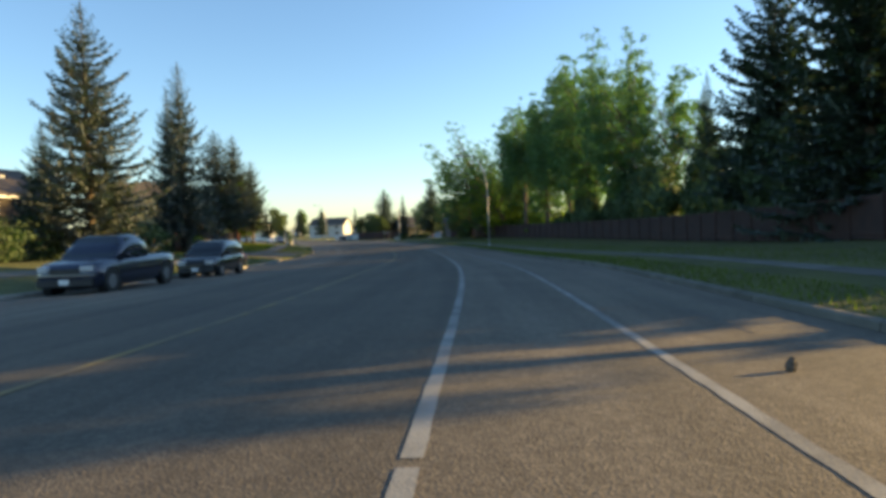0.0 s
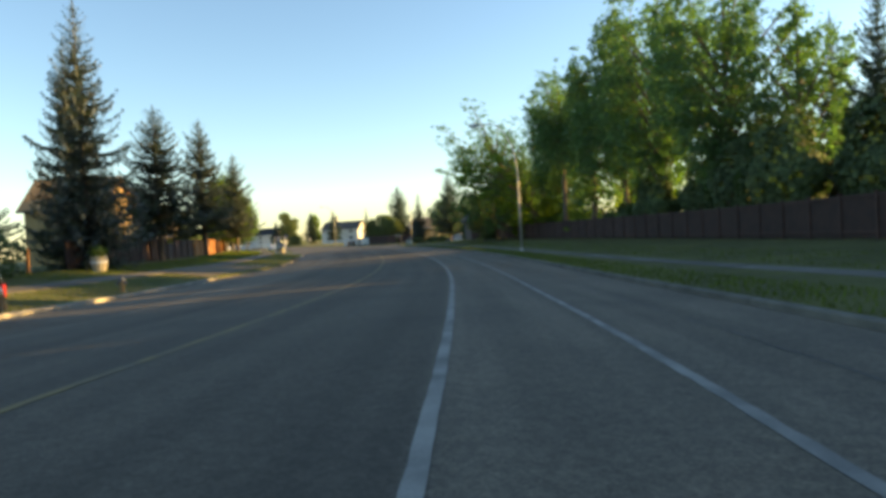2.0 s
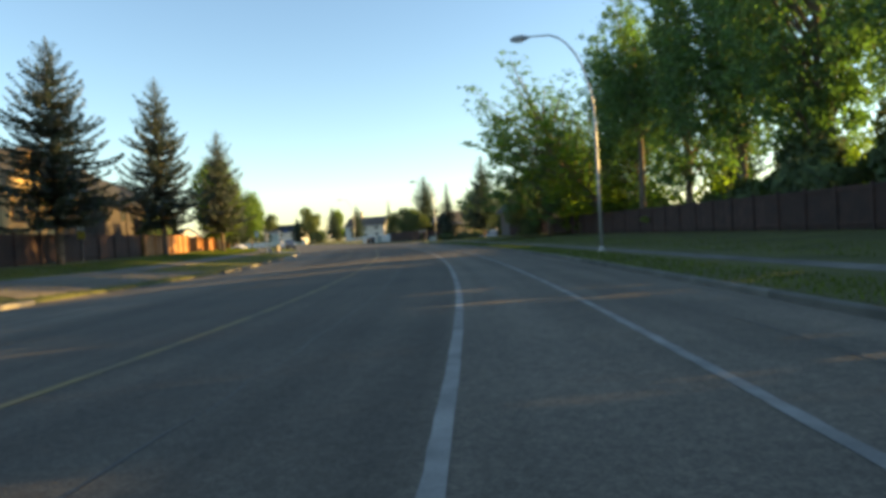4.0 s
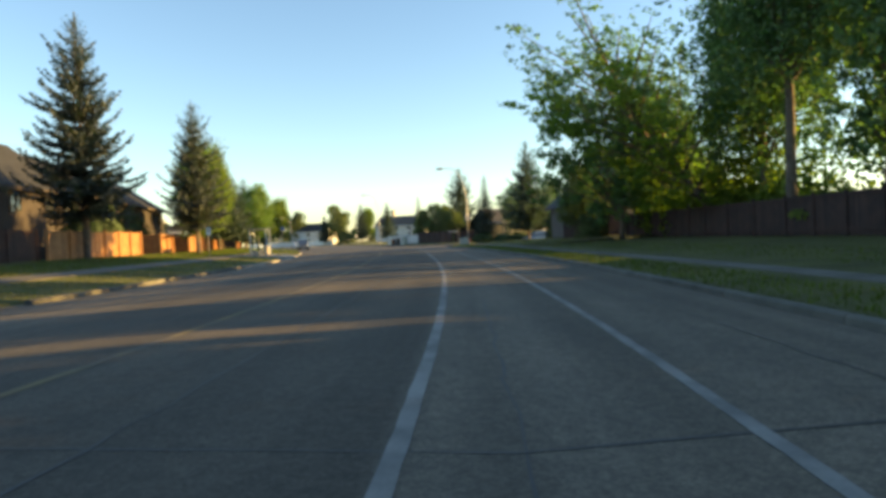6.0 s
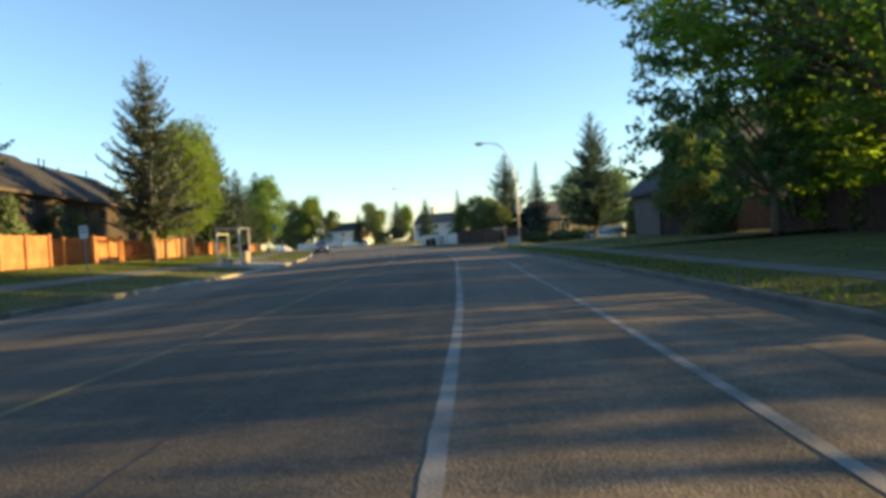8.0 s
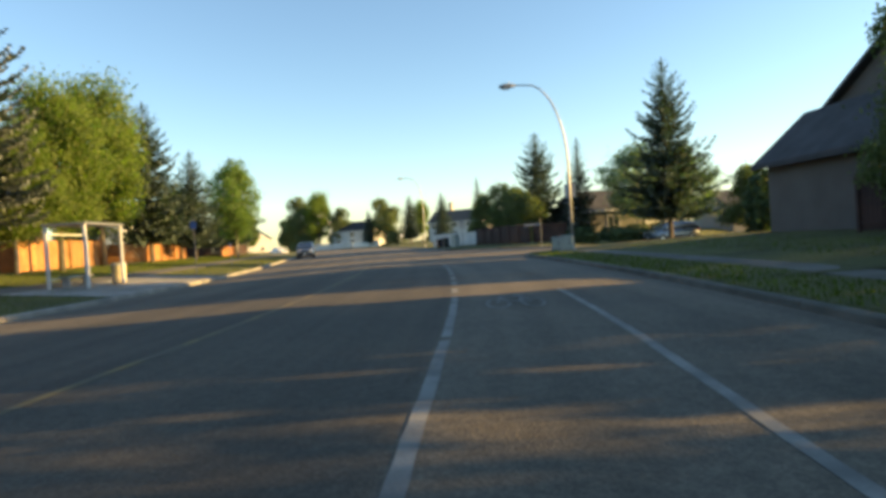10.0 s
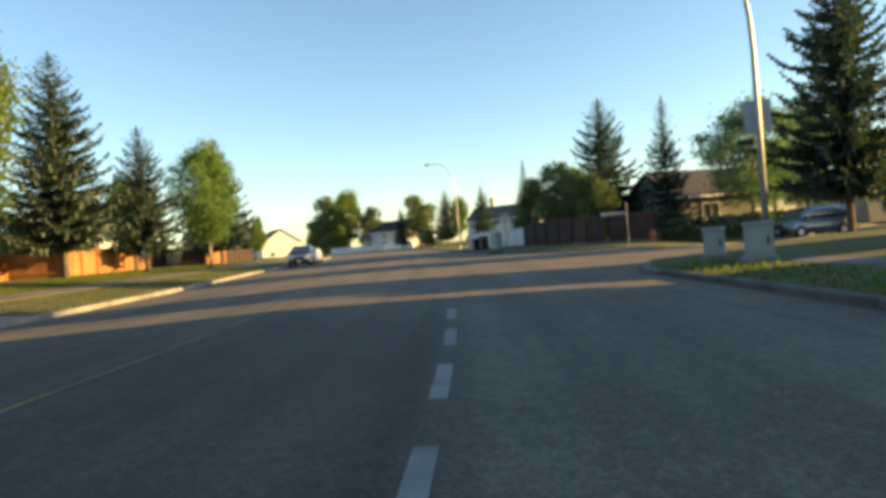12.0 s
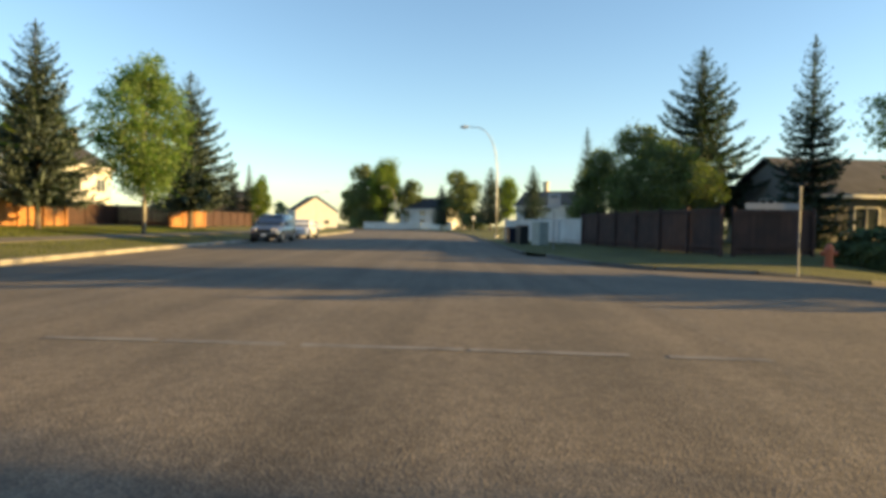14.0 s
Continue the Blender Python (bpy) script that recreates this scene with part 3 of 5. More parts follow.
seam("crack", "dark tar seam along the bike lane", [(47, 0.72), (52, 0.78), (58, 0.62), (64, 0.66)], 0.013)
seam("crack", "dark tar seam across the road", [(56.5, -11.5), (56.8, -4), (56.3, 0.6), (57.0, 4.3)], 0.015)
seam("crack", "dark tar seam along the lane", [(28, -1.7), (40, -1.6), (60, -1.75), (84, -1.6)], 0.012)
seam("crack", "dark tar seam along the parking strip", [(6, 3.1), (30, 3.0), (55, 3.2), (88, 3.0)], 0.014)
seam("crack", "dark tar seam across the road", [(84.5, -10.5), (84.9, -3), (84.4, 2), (84.7, 4.3)], 0.015)
def cross_line(label, row, width, spans):
    """A painted line across the road, worn away between its pieces."""
    k = tagged(new("crosswalk_line"), label, "road marking", group="lines of the crossing", kind="structure")
    for oa, ob_ in spans:
        s = Shape()
        for o in (oa, ob_):
            for y in (row, row + width):
                s.v.append((*spot(y, o), along(y) + (height(o, y) - along(y) if o < 4.4 else -0.03) + 0.006))
        s.f = [(0, 2, 3, 1)]
        part("painted_line", s, PAINT_WORN, k)


cross_line("thin worn white line across the road at the side street", 124.6, 0.12,
           ((-7.95, -6.9), (-6.1, -4.9), (-2.4, -1.3), (-1.2, 1.6), (1.66, 3.1), (3.45, 4.35)))
cross_line("thin broken white line across the road before the side street", 121.0, 0.10,
           ((-8.6, -7.1), (-6.0, -4.4), (-1.4, -0.4), (0.3, 2.1), (2.4, 4.3)))


# ---- trees ----
def spruce_meshes(h, r, seed, needles, shaggy=0.0, low=0.05, full=1.25):
    """Trunk and crown of a spruce: tiers of single boughs that droop and lift at the tip, each with side twigs and hanging sprays."""
    rnd = random.Random(seed)
    trunk = Shape().tube([(0, 0, -0.2), (0, 0, h * 0.3), (0.02, 0.03, h * 0.96)], [h * 0.016, h * 0.012, 0.012], 8)
    c = Shape()

    def spray(px, py, pz, ang, le, dz, w):
        ex, ey = math.cos(ang) * le, math.sin(ang) * le
        nx, ny, tz = -math.sin(ang) * w, math.cos(ang) * w, rnd.uniform(-0.6, 0.6) * w
        c.face((px + ex * 0.2 - nx, py + ey * 0.2 - ny, pz + dz * 0.2 - tz), (px + ex, py + ey, pz + dz), (px + ex * 0.2 + nx, py + ey * 0.2 + ny, pz + dz * 0.2 + tz))

    def bough(z, a, ln, f):
        ca, sa = math.cos(a), math.sin(a)
        k = 0.30 + 0.70 * min(1.0, ln / 1.5)
        steps = max(2, int(ln / 0.17))
        rise = 0.45 - 0.80 * f + rnd.uniform(-0.10, 0.10) - shaggy * 0.3
        lift = rnd.uniform(0.20, 0.38)
        for i in range(steps + 1):
            u = (i + 0.5) / (steps + 0.5)
            d = ln * u
            px, py = ca * d, sa * d
            pz = z + d * rise + lift * ln * u * u * u
            side = (0.12 + 0.27 * ln * u ** 0.4 * (1 - u) ** 0.7) * rnd.uniform(0.7, 1.25)
            w = (0.080 + 0.062 * min(1.0, ln / 2.5)) * k * full
            for sgn in (-1, 1):
                spray(px, py, pz, a + sgn * rnd.uniform(0.45, 0.95), (side + 0.10) * k, (rnd.uniform(-0.03, 0.05) - side * 0.12) * k, w)
            spray(px, py, pz, a + rnd.uniform(-0.3, 0.3), 0.24 * k, rnd.uniform(0.0, 0.10) * k, w)
            drop = (0.17 + 0.05 * ln) * (1 + 2.4 * shaggy) * rnd.uniform(0.5, 1.3) * k
            spray(px, py, pz, a + rnd.uniform(-1.6, 1.6), 0.08 * k, -drop, w * 0.45)

    lobe = [rnd.uniform(0.82, 1.16) for _ in range(9)]
    z = h * low
    while z < h * 0.965:
        f = 1 - z / h
        reach = r * 1.10 * (0.90 * f ** 0.95 + 0.10 * f ** 0.4) * min(1.0, 0.80 + (z / h - low) * 2.5)
        count = max(6, int(6 + 8 * f))
        turn = rnd.random() * 6.28
        tier = rnd.uniform(0.84, 1.12)
        for b in range(count):
            a = turn + 6.283 * b / count + rnd.uniform(-0.35, 0.35)
            bough(z + rnd.uniform(-0.012, 0.012) * h * f ** 0.5, a, reach * tier * rnd.uniform(0.60, 1.10) * lobe[int(a * 1.43) % 9] + 0.06, f)
        # short inner boughs close the gaps about the trunk
        for b in range(int(6 + 9 * f)):
            bough(z + (0.010 + 0.012 * f) * h * rnd.uniform(0.2, 1.0), rnd.random() * 6.283, reach * rnd.uniform(0.25, 0.66), f)
        z += (0.020 + 0.027 * f) * h * rnd.uniform(0.75, 1.25)
    for i in range(14):
        zt = h * (0.955 + 0.045 * i / 14)
        for _ in range(3):
            spray(0, 0, zt, rnd.random() * 6.28, 0.24 * (1 - i / 15) + 0.04, 0.12, 0.03)
    c.tube([(0, 0, h * 0.94), (0, 0, h * 1.005)], [0.05, 0.012], 5)
    return trunk.mesh("trunk", BARK), c.mesh("crown", needles)


def leafy_meshes(h, lobes, seed, leaves, bark, leaf, count, trunk_r, fork, spread=0.6, lean=0.0):
    """Trunk with limbs, and a crown of single leaves gathered in uneven clumps round the limbs. lobes: (x, y, z, radius, tall)."""
    rnd = random.Random(seed)
    t = Shape().tube([(0, 0, -0.2), (0.05, 0.02, fork * 0.5), (0.0, 0.08, fork), (0.1, 0.0, h * 0.62), (0.05, 0.0, h * 0.9)], [trunk_r * 1.25, trunk_r, trunk_r * 0.85, trunk_r * 0.42, 0.02], 8)
    for x, y, z, rad, tall in lobes:
        z0 = max(fork * 0.75, min(h * 0.6, z - 0.8 * math.hypot(x, y) - 0.5))
        t.tube([(0.02, 0.03, z0), (x * 0.45, y * 0.45, z0 + (z - z0) * 0.6), (x, y, z + rad * tall * 0.5)], [trunk_r * 0.45, trunk_r * 0.25, 0.012], 5, False)
    pos = []
    total = sum(l[3] ** 2 * l[4] for l in lobes)
    for x, y, z, rad, tall in lobes:
        n_cl = max(8, int(rad * rad * tall * 8))
        per = int(count * rad * rad * tall / total / n_cl)
        for _ in range(n_cl):
            v = Vector((rnd.gauss(0, 1), rnd.gauss(0, 1), rnd.gauss(0, 1))).normalized() * rad * rnd.uniform(0.45, 1.08)
            cx, cy, cz = x + v.x, y + v.y, z + v.z * tall
            cr = rad * rnd.uniform(0.2, 0.42)
            for _ in range(per):
                g = Vector((rnd.gauss(0, 1), rnd.gauss(0, 1), rnd.gauss(0, 0.8))) * cr * spread
                pos.append((cx + g.x, cy + g.y, cz + g.z))
    p = np.array(pos)
    t.v = [(x - lean * max(0.0, z - 2.5), y, z) for x, y, z in t.v]
    p[:, 0] -= lean * np.maximum(0.0, p[:, 2] - 2.5)
    gen = np.random.default_rng(seed)
    n = len(p)
    a = gen.normal(size=(n, 3))
    a /= np.linalg.norm(a, axis=1)[:, None]
    b = np.cross(a, gen.normal(size=(n, 3)))
    b /= np.linalg.norm(b, axis=1)[:, None]
    size = leaf * gen.uniform(0.6, 1.3, (n, 1))
    q = np.stack([p - a * size, p + b * size * 0.55, p + a * size, p - b * size * 0.55], 1).reshape(-1, 3)
    me = bpy.data.meshes.new("crown")
    me.vertices.add(4 * n)
    me.vertices.foreach_set("co", q.ravel())
    me.loops.add(4 * n)
    me.loops.foreach_set("vertex_index", np.arange(4 * n))
    me.polygons.add(n)
    me.polygons.foreach_set("loop_start", np.arange(0, 4 * n, 4))
    me.materials.append(leaves)
    me.update(calc_edges=True)
    return t.mesh("trunk", bark, True), me


def lobes_of(h, r, seed, kind):
    """Places of the clumps of a crown: round and spreading, or upright."""
    rnd = random.Random(seed)
    out = []
    if kind in ("columns", "high", "lifted"):
        base = {"columns": 0.20, "high": 0.36, "lifted": 0.53}[kind]
        for s in range(7):
            a = s * 2.4 + rnd.uniform(-0.3, 0.3)
            k = r * (0.15 if s == 0 else rnd.uniform(0.42, 0.72))
            top = h * (0.94 if s == 0 else rnd.uniform(0.66, 0.92))
            for i in range(6):
                u = i / 5
                kk = k * (0.75 + 0.45 * u)
                out.append((math.cos(a) * kk, math.sin(a) * kk, h * base + (top - h * base) * u, r * ((0.34 if kind == "columns" else 0.38) - 0.15 * u), 1.7))
    elif kind == "airy":
        for s in range(6):
            a = s * 2.4 + rnd.uniform(-0.3, 0.3)
            k = r * (0.12 if s == 0 else rnd.uniform(0.45, 0.80))
            top = h * (0.94 if s == 0 else rnd.uniform(0.62, 0.90))
            for i in range(5):
                u = (i + rnd.uniform(-0.25, 0.25)) / 4.5
                kk = k * (0.55 + 0.60 * u)
                out.append((math.cos(a) * kk, math.sin(a) * kk, h * 0.24 + (top - h * 0.24) * u, r * rnd.uniform(0.15, 0.27), 1.5))
    elif kind == "fan":
        for s in range(9):
            a = s * 2.4 + rnd.uniform(-0.3, 0.3)
            k = r * (0.10 if s == 0 else rnd.uniform(0.45, 0.95))
            top = h * (0.95 if s == 0 else rnd.uniform(0.80, 0.95) - 0.14 * k / r)
            for i in range(6):
                u = i / 5
                kk = k * (0.35 + 0.65 * math.sin(1.57 * min(1.0, u * 1.25)))
                out.append((math.cos(a) * kk + rnd.uniform(-0.3, 0.3), math.sin(a) * kk, h * 0.26 + (top - h * 0.26) * u, r * (0.27 - 0.16 * abs(u - 0.5)), 1.25))
    elif kind == "oval":
        for i in range(24):
            u = i / 23
            k = r * 0.72 * math.sin(math.pi * (0.12 + 0.80 * u)) * rnd.uniform(0.6, 1.0)
            a = i * 2.4 + rnd.uniform(-0.5, 0.5)
            out.append((math.cos(a) * k, math.sin(a) * k, h * (0.30 + 0.60 * u), r * rnd.uniform(0.26, 0.38), 1.1))
    else:
        for i in range(16):
            u = (i % 5) / 4
            k = r * 0.68 * (1.0 - 0.6 * u * u)
            a = i * 2.4
            out.append((math.cos(a) * k, math.sin(a) * k, h * (0.16 + 0.66 * u), r * rnd.uniform(0.34, 0.46), 0.9))
        out.append((0, 0, h * 0.5, r * 0.7, 1.0))
    return out


SPRUCES = {
    "green": spruce_meshes(15.0, 4.4, 3, SPRUCE), "blue": spruce_meshes(15.0, 4.7, 8, BLUE_SPRUCE, 0.05, 0.09, 1.0), "shaggy": spruce_meshes(15.0, 4.0, 5, BLUE_SPRUCE, 0.22, 0.05, 1.0),
    "bare": spruce_meshes(15.0, 5.0, 17, BLUE_SPRUCE, 0.0, 0.19), "thin": spruce_meshes(11.0, 2.5, 12, SPRUCE), "dense": spruce_meshes(12.0, 4.2, 21, SPRUCE, 0.1, 0.15),
}
SPRUCE_H = {"green": 15.0, "blue": 15.0, "shaggy": 15.0, "bare": 15.0, "thin": 11.0, "dense": 12.0}
LEAFY = {
    "open": (leafy_meshes(17.0, lobes_of(17.0, 4.4, 31, "oval"), 31, POPLAR, BARK, 0.13, 25000, 0.22, 3.6), 17.0),
    "open_tall": (leafy_meshes(18.0, lobes_of(18.0, 4.4, 37, "columns"), 37, POPLAR, BARK, 0.13, 24000, 0.22, 4.0), 18.0),
    "airy": (leafy_meshes(17.0, lobes_of(17.0, 4.6, 52, "airy"), 52, POPLAR, BARK, 0.12, 14000, 0.22, 4.0, 0.55), 17.0),
    "airy_tall": (leafy_meshes(18.0, lobes_of(18.0, 4.6, 57, "airy"), 57, POPLAR, BARK, 0.12, 16000, 0.24, 4.4, 0.55), 18.0),
    "fan": (leafy_meshes(19.0, lobes_of(19.0, 6.6, 71, "fan"), 71, POPLAR, BARK, 0.13, 31000, 0.26, 3.6, 0.5), 19.0),
    "high": (leafy_meshes(17.0, lobes_of(17.0, 4.8, 83, "high"), 83, POPLAR, BARK, 0.13, 27000, 0.24, 5.0, 0.5), 17.0),
    "lifted": (leafy_meshes(18.0, lobes_of(18.0, 4.8, 87, "lifted"), 87, POPLAR, BARK, 0.13, 24000, 0.24, 6.5, 0.5), 18.0),
    # low poplar whose leaf colour carries the sunlit look
    "near_low": (leafy_meshes(16.0, lobes_of(16.0, 4.7, 63, "airy"), 63, LIT_LEAVES, BARK, 0.115, 11000, 0.2, 4.0, 0.5, 0.44), 16.0),
    "near": (leafy_meshes(16.0, lobes_of(16.0, 4.7, 44, "high"), 44, POPLAR, BARK, 0.12, 13500, 0.24, 4.5, 0.40, 0.44), 16.0),
    "ash": (leafy_meshes(11.0, lobes_of(11.0, 3.4, 6, "oval"), 6, ASH, BARK, 0.105, 32000, 0.17, 2.6, 1.05), 11.0),
    "hanging": (leafy_meshes(14.0, lobes_of(14.0, 5.4, 95, "airy") + [(-5.4, -3.2, 3.9, 1.2, 1.0), (-4.6, -3.5, 5.0, 1.2, 1.1), (-4.8, -2.6, 6.8, 1.3, 1.2), (-5.2, -1.6, 8.4, 1.3, 1.3), (-4.6, -1.2, 10.2, 1.1, 1.4), (-3.8, -1.6, 3.4, 1.1, 0.9), (-3.6, -2.0, 5.8, 1.0, 1.0)], 95, POPLAR, BARK, 0.13, 18000, 0.2, 2.6, 0.5), 14.0),
    "elm": (leafy_meshes(9.0, lobes_of(9.0, 4.0, 15, "low"), 15, ELM, BARK, 0.122, 28500, 0.17, 1.2), 9.0),
    "young": (leafy_meshes(8.0, lobes_of(8.0, 2.4, 25, "oval"), 25, ASH, BARK_PALE, 0.075, 30000, 0.09, 2.2, 1.05), 8.0),
    "birch": (leafy_meshes(11.0, lobes_of(11.0, 3.3, 27, "oval"), 27, BIRCH, BARK_PALE, 0.10, 24000, 0.11, 3.0, 1.0), 11.0),
    "pale": (leafy_meshes(8.0, lobes_of(8.0, 2.7, 26, "oval"), 26, WILLOW, BARK_PALE, 0.075, 24000, 0.09, 1.6, 1.1), 8.0),
}


def tree(name, label, meshes, built, x, y, tall, wide=1.0, turn=0.0, category="tree", sink=0.1, z=None, lean=0.0):
    ob = thing(name, label, category, "trees along the road", pose(x, y, (ground_z(x, y) if z is None else z) - sink, lean, 0, turn))
    k = tall / built
    ob.scale = (k * wide, k * wide, k)
    part("trunk", meshes[0], None, ob)
    part("crown", meshes[1], None, ob)
    return ob


def spruce(kind, x, y, top, wide=1.0, turn=0.0, label="tall dark green spruce on the lawn"):
    z = ground_z(x, y)
    return tree("spruce", label, SPRUCES[kind], SPRUCE_H[kind], x, y, top - z, wide, turn)


def leafy(kind, x, y, top, wide=1.0, turn=0.0, label="leafy green tree"):
    m, built = LEAFY[kind]
    return tree("tree", label, m, built, x, y, top - ground_z(x, y), wide, turn)


# spruces on the left
spruce("blue", -20.5, 38.5, 17.0, 1.0, 20, "tall blue spruce on the lawn beside parked cars")
spruce("shaggy", -23.0, 57.5, 18.2, 0.82, 80, "tall spruce with shaggy hanging boughs")
spruce("shaggy", -24.6, 58.6, 16.3, 0.62, 200, "second drooping top of a tall shaggy spruce")
spruce("green", -27.0, 44.0, 11.0, 1.0, 10)
spruce("dense", -27.6, 53.0, 9.4, 1.1, 70)
spruce("bare", -24.9, 70.3, 14.1, 1.1, 140, "tall spruce with dense dark boughs beside the fence")
spruce("bare", -29.6, 89.3, 16.6, 0.95, 60, "broad blue spruce behind the fence")
spruce("bare", -33.4, 108.1, 15.1, 0.95, 200, "slim spruce among leafy trees")
spruce("dense", -45.1, 132.2, 14.2, 1.0, 30, "spruce in front of the brown fence")
spruce("dense", -47.2, 140.4, 11.3, 0.9, 150, "spruce in front of the brown fence")
spruce("dense", -54.4, 157.0, 13.0, 1.05, 15, "slim spruce beside a leafy tree")
spruce("thin", -69.5, 177.3, 8.8, 0.9, 15, "thin spruce beyond the cedar fence")
spruce("thin", -67.9, 178.4, 8.2, 0.85, 75, "thin spruce beyond the cedar fence")
# spruces on the right
# the last three stand out of view, added to shade the road's start
for (sx, sy, st, sk, sw, sr) in ((21.0, 29.0, 18.0, "green", 1.1, 0), (24.5, 32.0, 19.0, "blue", 1.1, 50), (21.0, 37.5, 17.0, "dense", 1.0, 110), (21.7, 49.7, 13.5, "green", 0.62, 170), (26.2, 62.5, 15.1, "green", 0.7, 20), (27.0, 40.0, 18.0, "blue", 1.0, 20), (22.0, 15.2, 17.0, "dense", 1.0, 40), (23.5, 20.5, 16.0, "dense", 0.9, 140), (27.0, 24.0, 18.0, "green", 1.0, 70)):
    spruce(sk, sx, sy, st, sw, sr, "tall dark spruce behind the dark fence")
spruce("dense", 19.2, 91.0, 17.0, 0.55, 130, "slim dark spruce behind the poplars")
spruce("dense", -4.15, 137.3, 13.2, 0.92, 60, "spruce on the corner lawn")
spruce("dense", -17.7, 165.9, 13.3, 1.05, 100, "dark spruce beside the grey house")
spruce("thin", -12.0, 156.2, 10.8, 1.0, 200, "slim spruce in front of the grey house")
spruce("thin", -26.1, 169.4, 8.9, 0.85, 10, "slim spruce behind leafy trees")
spruce("dense", -54.2, 221.6, 11.2, 0.95, 0, "dark spruce far along the road")
spruce("dense", -46.6, 221.0, 11.2, 0.8, 90, "dark spruce far along the road")
# poplars behind the fence on the right
# the first three are unseen, added to throw broken shade on the road
for i, (px, py, pt, pk, pw) in enumerate(((24.0, -2.0, 15.0, "open_tall", 0.9), (23.5, 4.2, 15.5, "open_tall", 0.9), (23.0, 11.2, 17.5, "open", 0.8), (21.6, 57.3, 16.0, "airy", 0.9), (18.5, 60.5, 19.6, "fan", 1.0), (17.0, 70.5, 22.6, "fan", 0.9), (15.6, 77.6, 22.4, "high", 0.95), (13.4, 81.8, 19.8, "airy_tall", 1.0), (11.0, 86.0, 18.2, "lifted", 1.0), (11.8, 93.0, 18.6, "high", 1.0), (9.0, 102.0, 15.6, "airy", 0.9))):
    leafy(pk, px, py, pt, pw, i * 77, "tall poplar with dense backlit leaves behind the fence")
leafy("near", 8.7, 98.0, 17.8, 1.3, 0, "tall poplar leaning out over the fence towards the road")
leafy("hanging", 4.6, 101.8, 14.6, 1.0, 0, "poplar with low hanging branches at the end of the fence")
leafy("near_low", 9.4, 95.0, 12.8, 1.9, 0, "low-branched poplar leaning out over the fence towards the road")
# leafy trees on the left
leafy("ash", -37.5, 116.5, 11.5, 0.95, 0, "bright green leafy tree on the sunlit lawn")
leafy("ash", -42.0, 124.0, 13.8, 0.95, 70, "bright green leafy tree on the sunlit lawn")
leafy("young", -36.0, 112.5, 8.5, 1.2, 30, "young leafy tree on the sunlit lawn")
leafy("birch", -46.6, 146.2, 10.9, 1.05, 30, "sunlit feathery young tree with pale trunk on the lawn")
leafy("ash", -58.5, 161.0, 7.4, 0.9, 130, "leafy tree beyond the cedar fence")
leafy("ash", -50.5, 142.5, 8.2, 1.0, 250, "leafy tree behind the cedar fence")
leafy("elm", -62.0, 141.5, 6.5, 1.1, 30, "leafy tree behind the cedar fence")
leafy("young", -65.6, 177.8, 6.6, 0.75, 30, "small yellowish leafy tree")
# far trees ahead
leafy("elm", -19.3, 154.3, 6.6, 0.85, 0, "round leafy tree behind a brown fence")
leafy("elm", -22.6, 159.0, 5.9, 0.9, 120, "round leafy tree behind a brown fence")
leafy("elm", -18.5, 159.5, 6.4, 1.0, 60, "round leafy tree behind a brown fence")
leafy("elm", -97.5, 251.0, 15.6, 0.72, 0, "tall leafy tree far along the road")
leafy("ash", -91.0, 249.0, 16.2, 0.9, 80, "tall leafy tree far along the road")
leafy("elm", -85.5, 251.0, 11.5, 0.75, 160, "leafy tree far along the road")
leafy("elm", -103.0, 253.0, 9.5, 0.8, 40, "leafy tree far along the road")
leafy("elm", -67.0, 239.0, 12.3, 0.8, 30, "leafy tree beside pale houses")
spruce("dense", -71.0, 237.5, 9.6, 0.9, 45, "dark conifer beside pale houses")
leafy("ash", -59.5, 245.0, 11.3, 0.75, 200, "leafy tree behind far houses")
# low trees that close the distance along the bend
far_rnd = random.Random(5)
for i in range(30):
    u = i / 29
    fx, fy = -172.0 + 150.0 * u + far_rnd.uniform(-3, 3), 262.0 + 40.0 * math.sin(3.0 * u) + far_rnd.uniform(-8, 8)
    leafy(("elm", "ash", "pale")[i % 3], fx, fy, far_rnd.uniform(5.5, 8.5), far_rnd.uniform(1.0, 1.3), i * 53, "low leafy tree in the distance")
leafy("pale", -6.3, 154.0, 9.3, 1.2, 60, "pale leafy tree in front of the low house")
leafy("pale", -2.0, 160.5, 9.6, 1.15, 160, "pale leafy tree in front of the low house")
leafy("elm", 4.2, 151.4, 6.0, 1.3, 60, "leafy tree along the side street")
leafy("elm", 14.0, 152.0, 8.0, 1.0, 160, "leafy tree along the side street")

# trees down the side street, unseen, added for the long shadow across the road
leafy("ash", 14.0, 129.9, 13.0, 0.62, 40, "leafy tree out of view, added for the shadow it casts")
leafy("young", 14.0, 128.2, 7.4, 1.0, 40, "young leafy tree out of view, added for the shadow it casts")
leafy("elm", 1.9, 109.2, 7.2, 0.75, 10, "dark leafy tree in front of the gabled house")


# ---- fences ----
BOARD = {}


def board_mesh(material, w, h):
    key = (material.name, w, h)
    if key not in BOARD:
        BOARD[key] = Shape().box(0, 0, h / 2, w, 0.022, h, 0, 0.004).mesh("board", material)
    return BOARD[key]


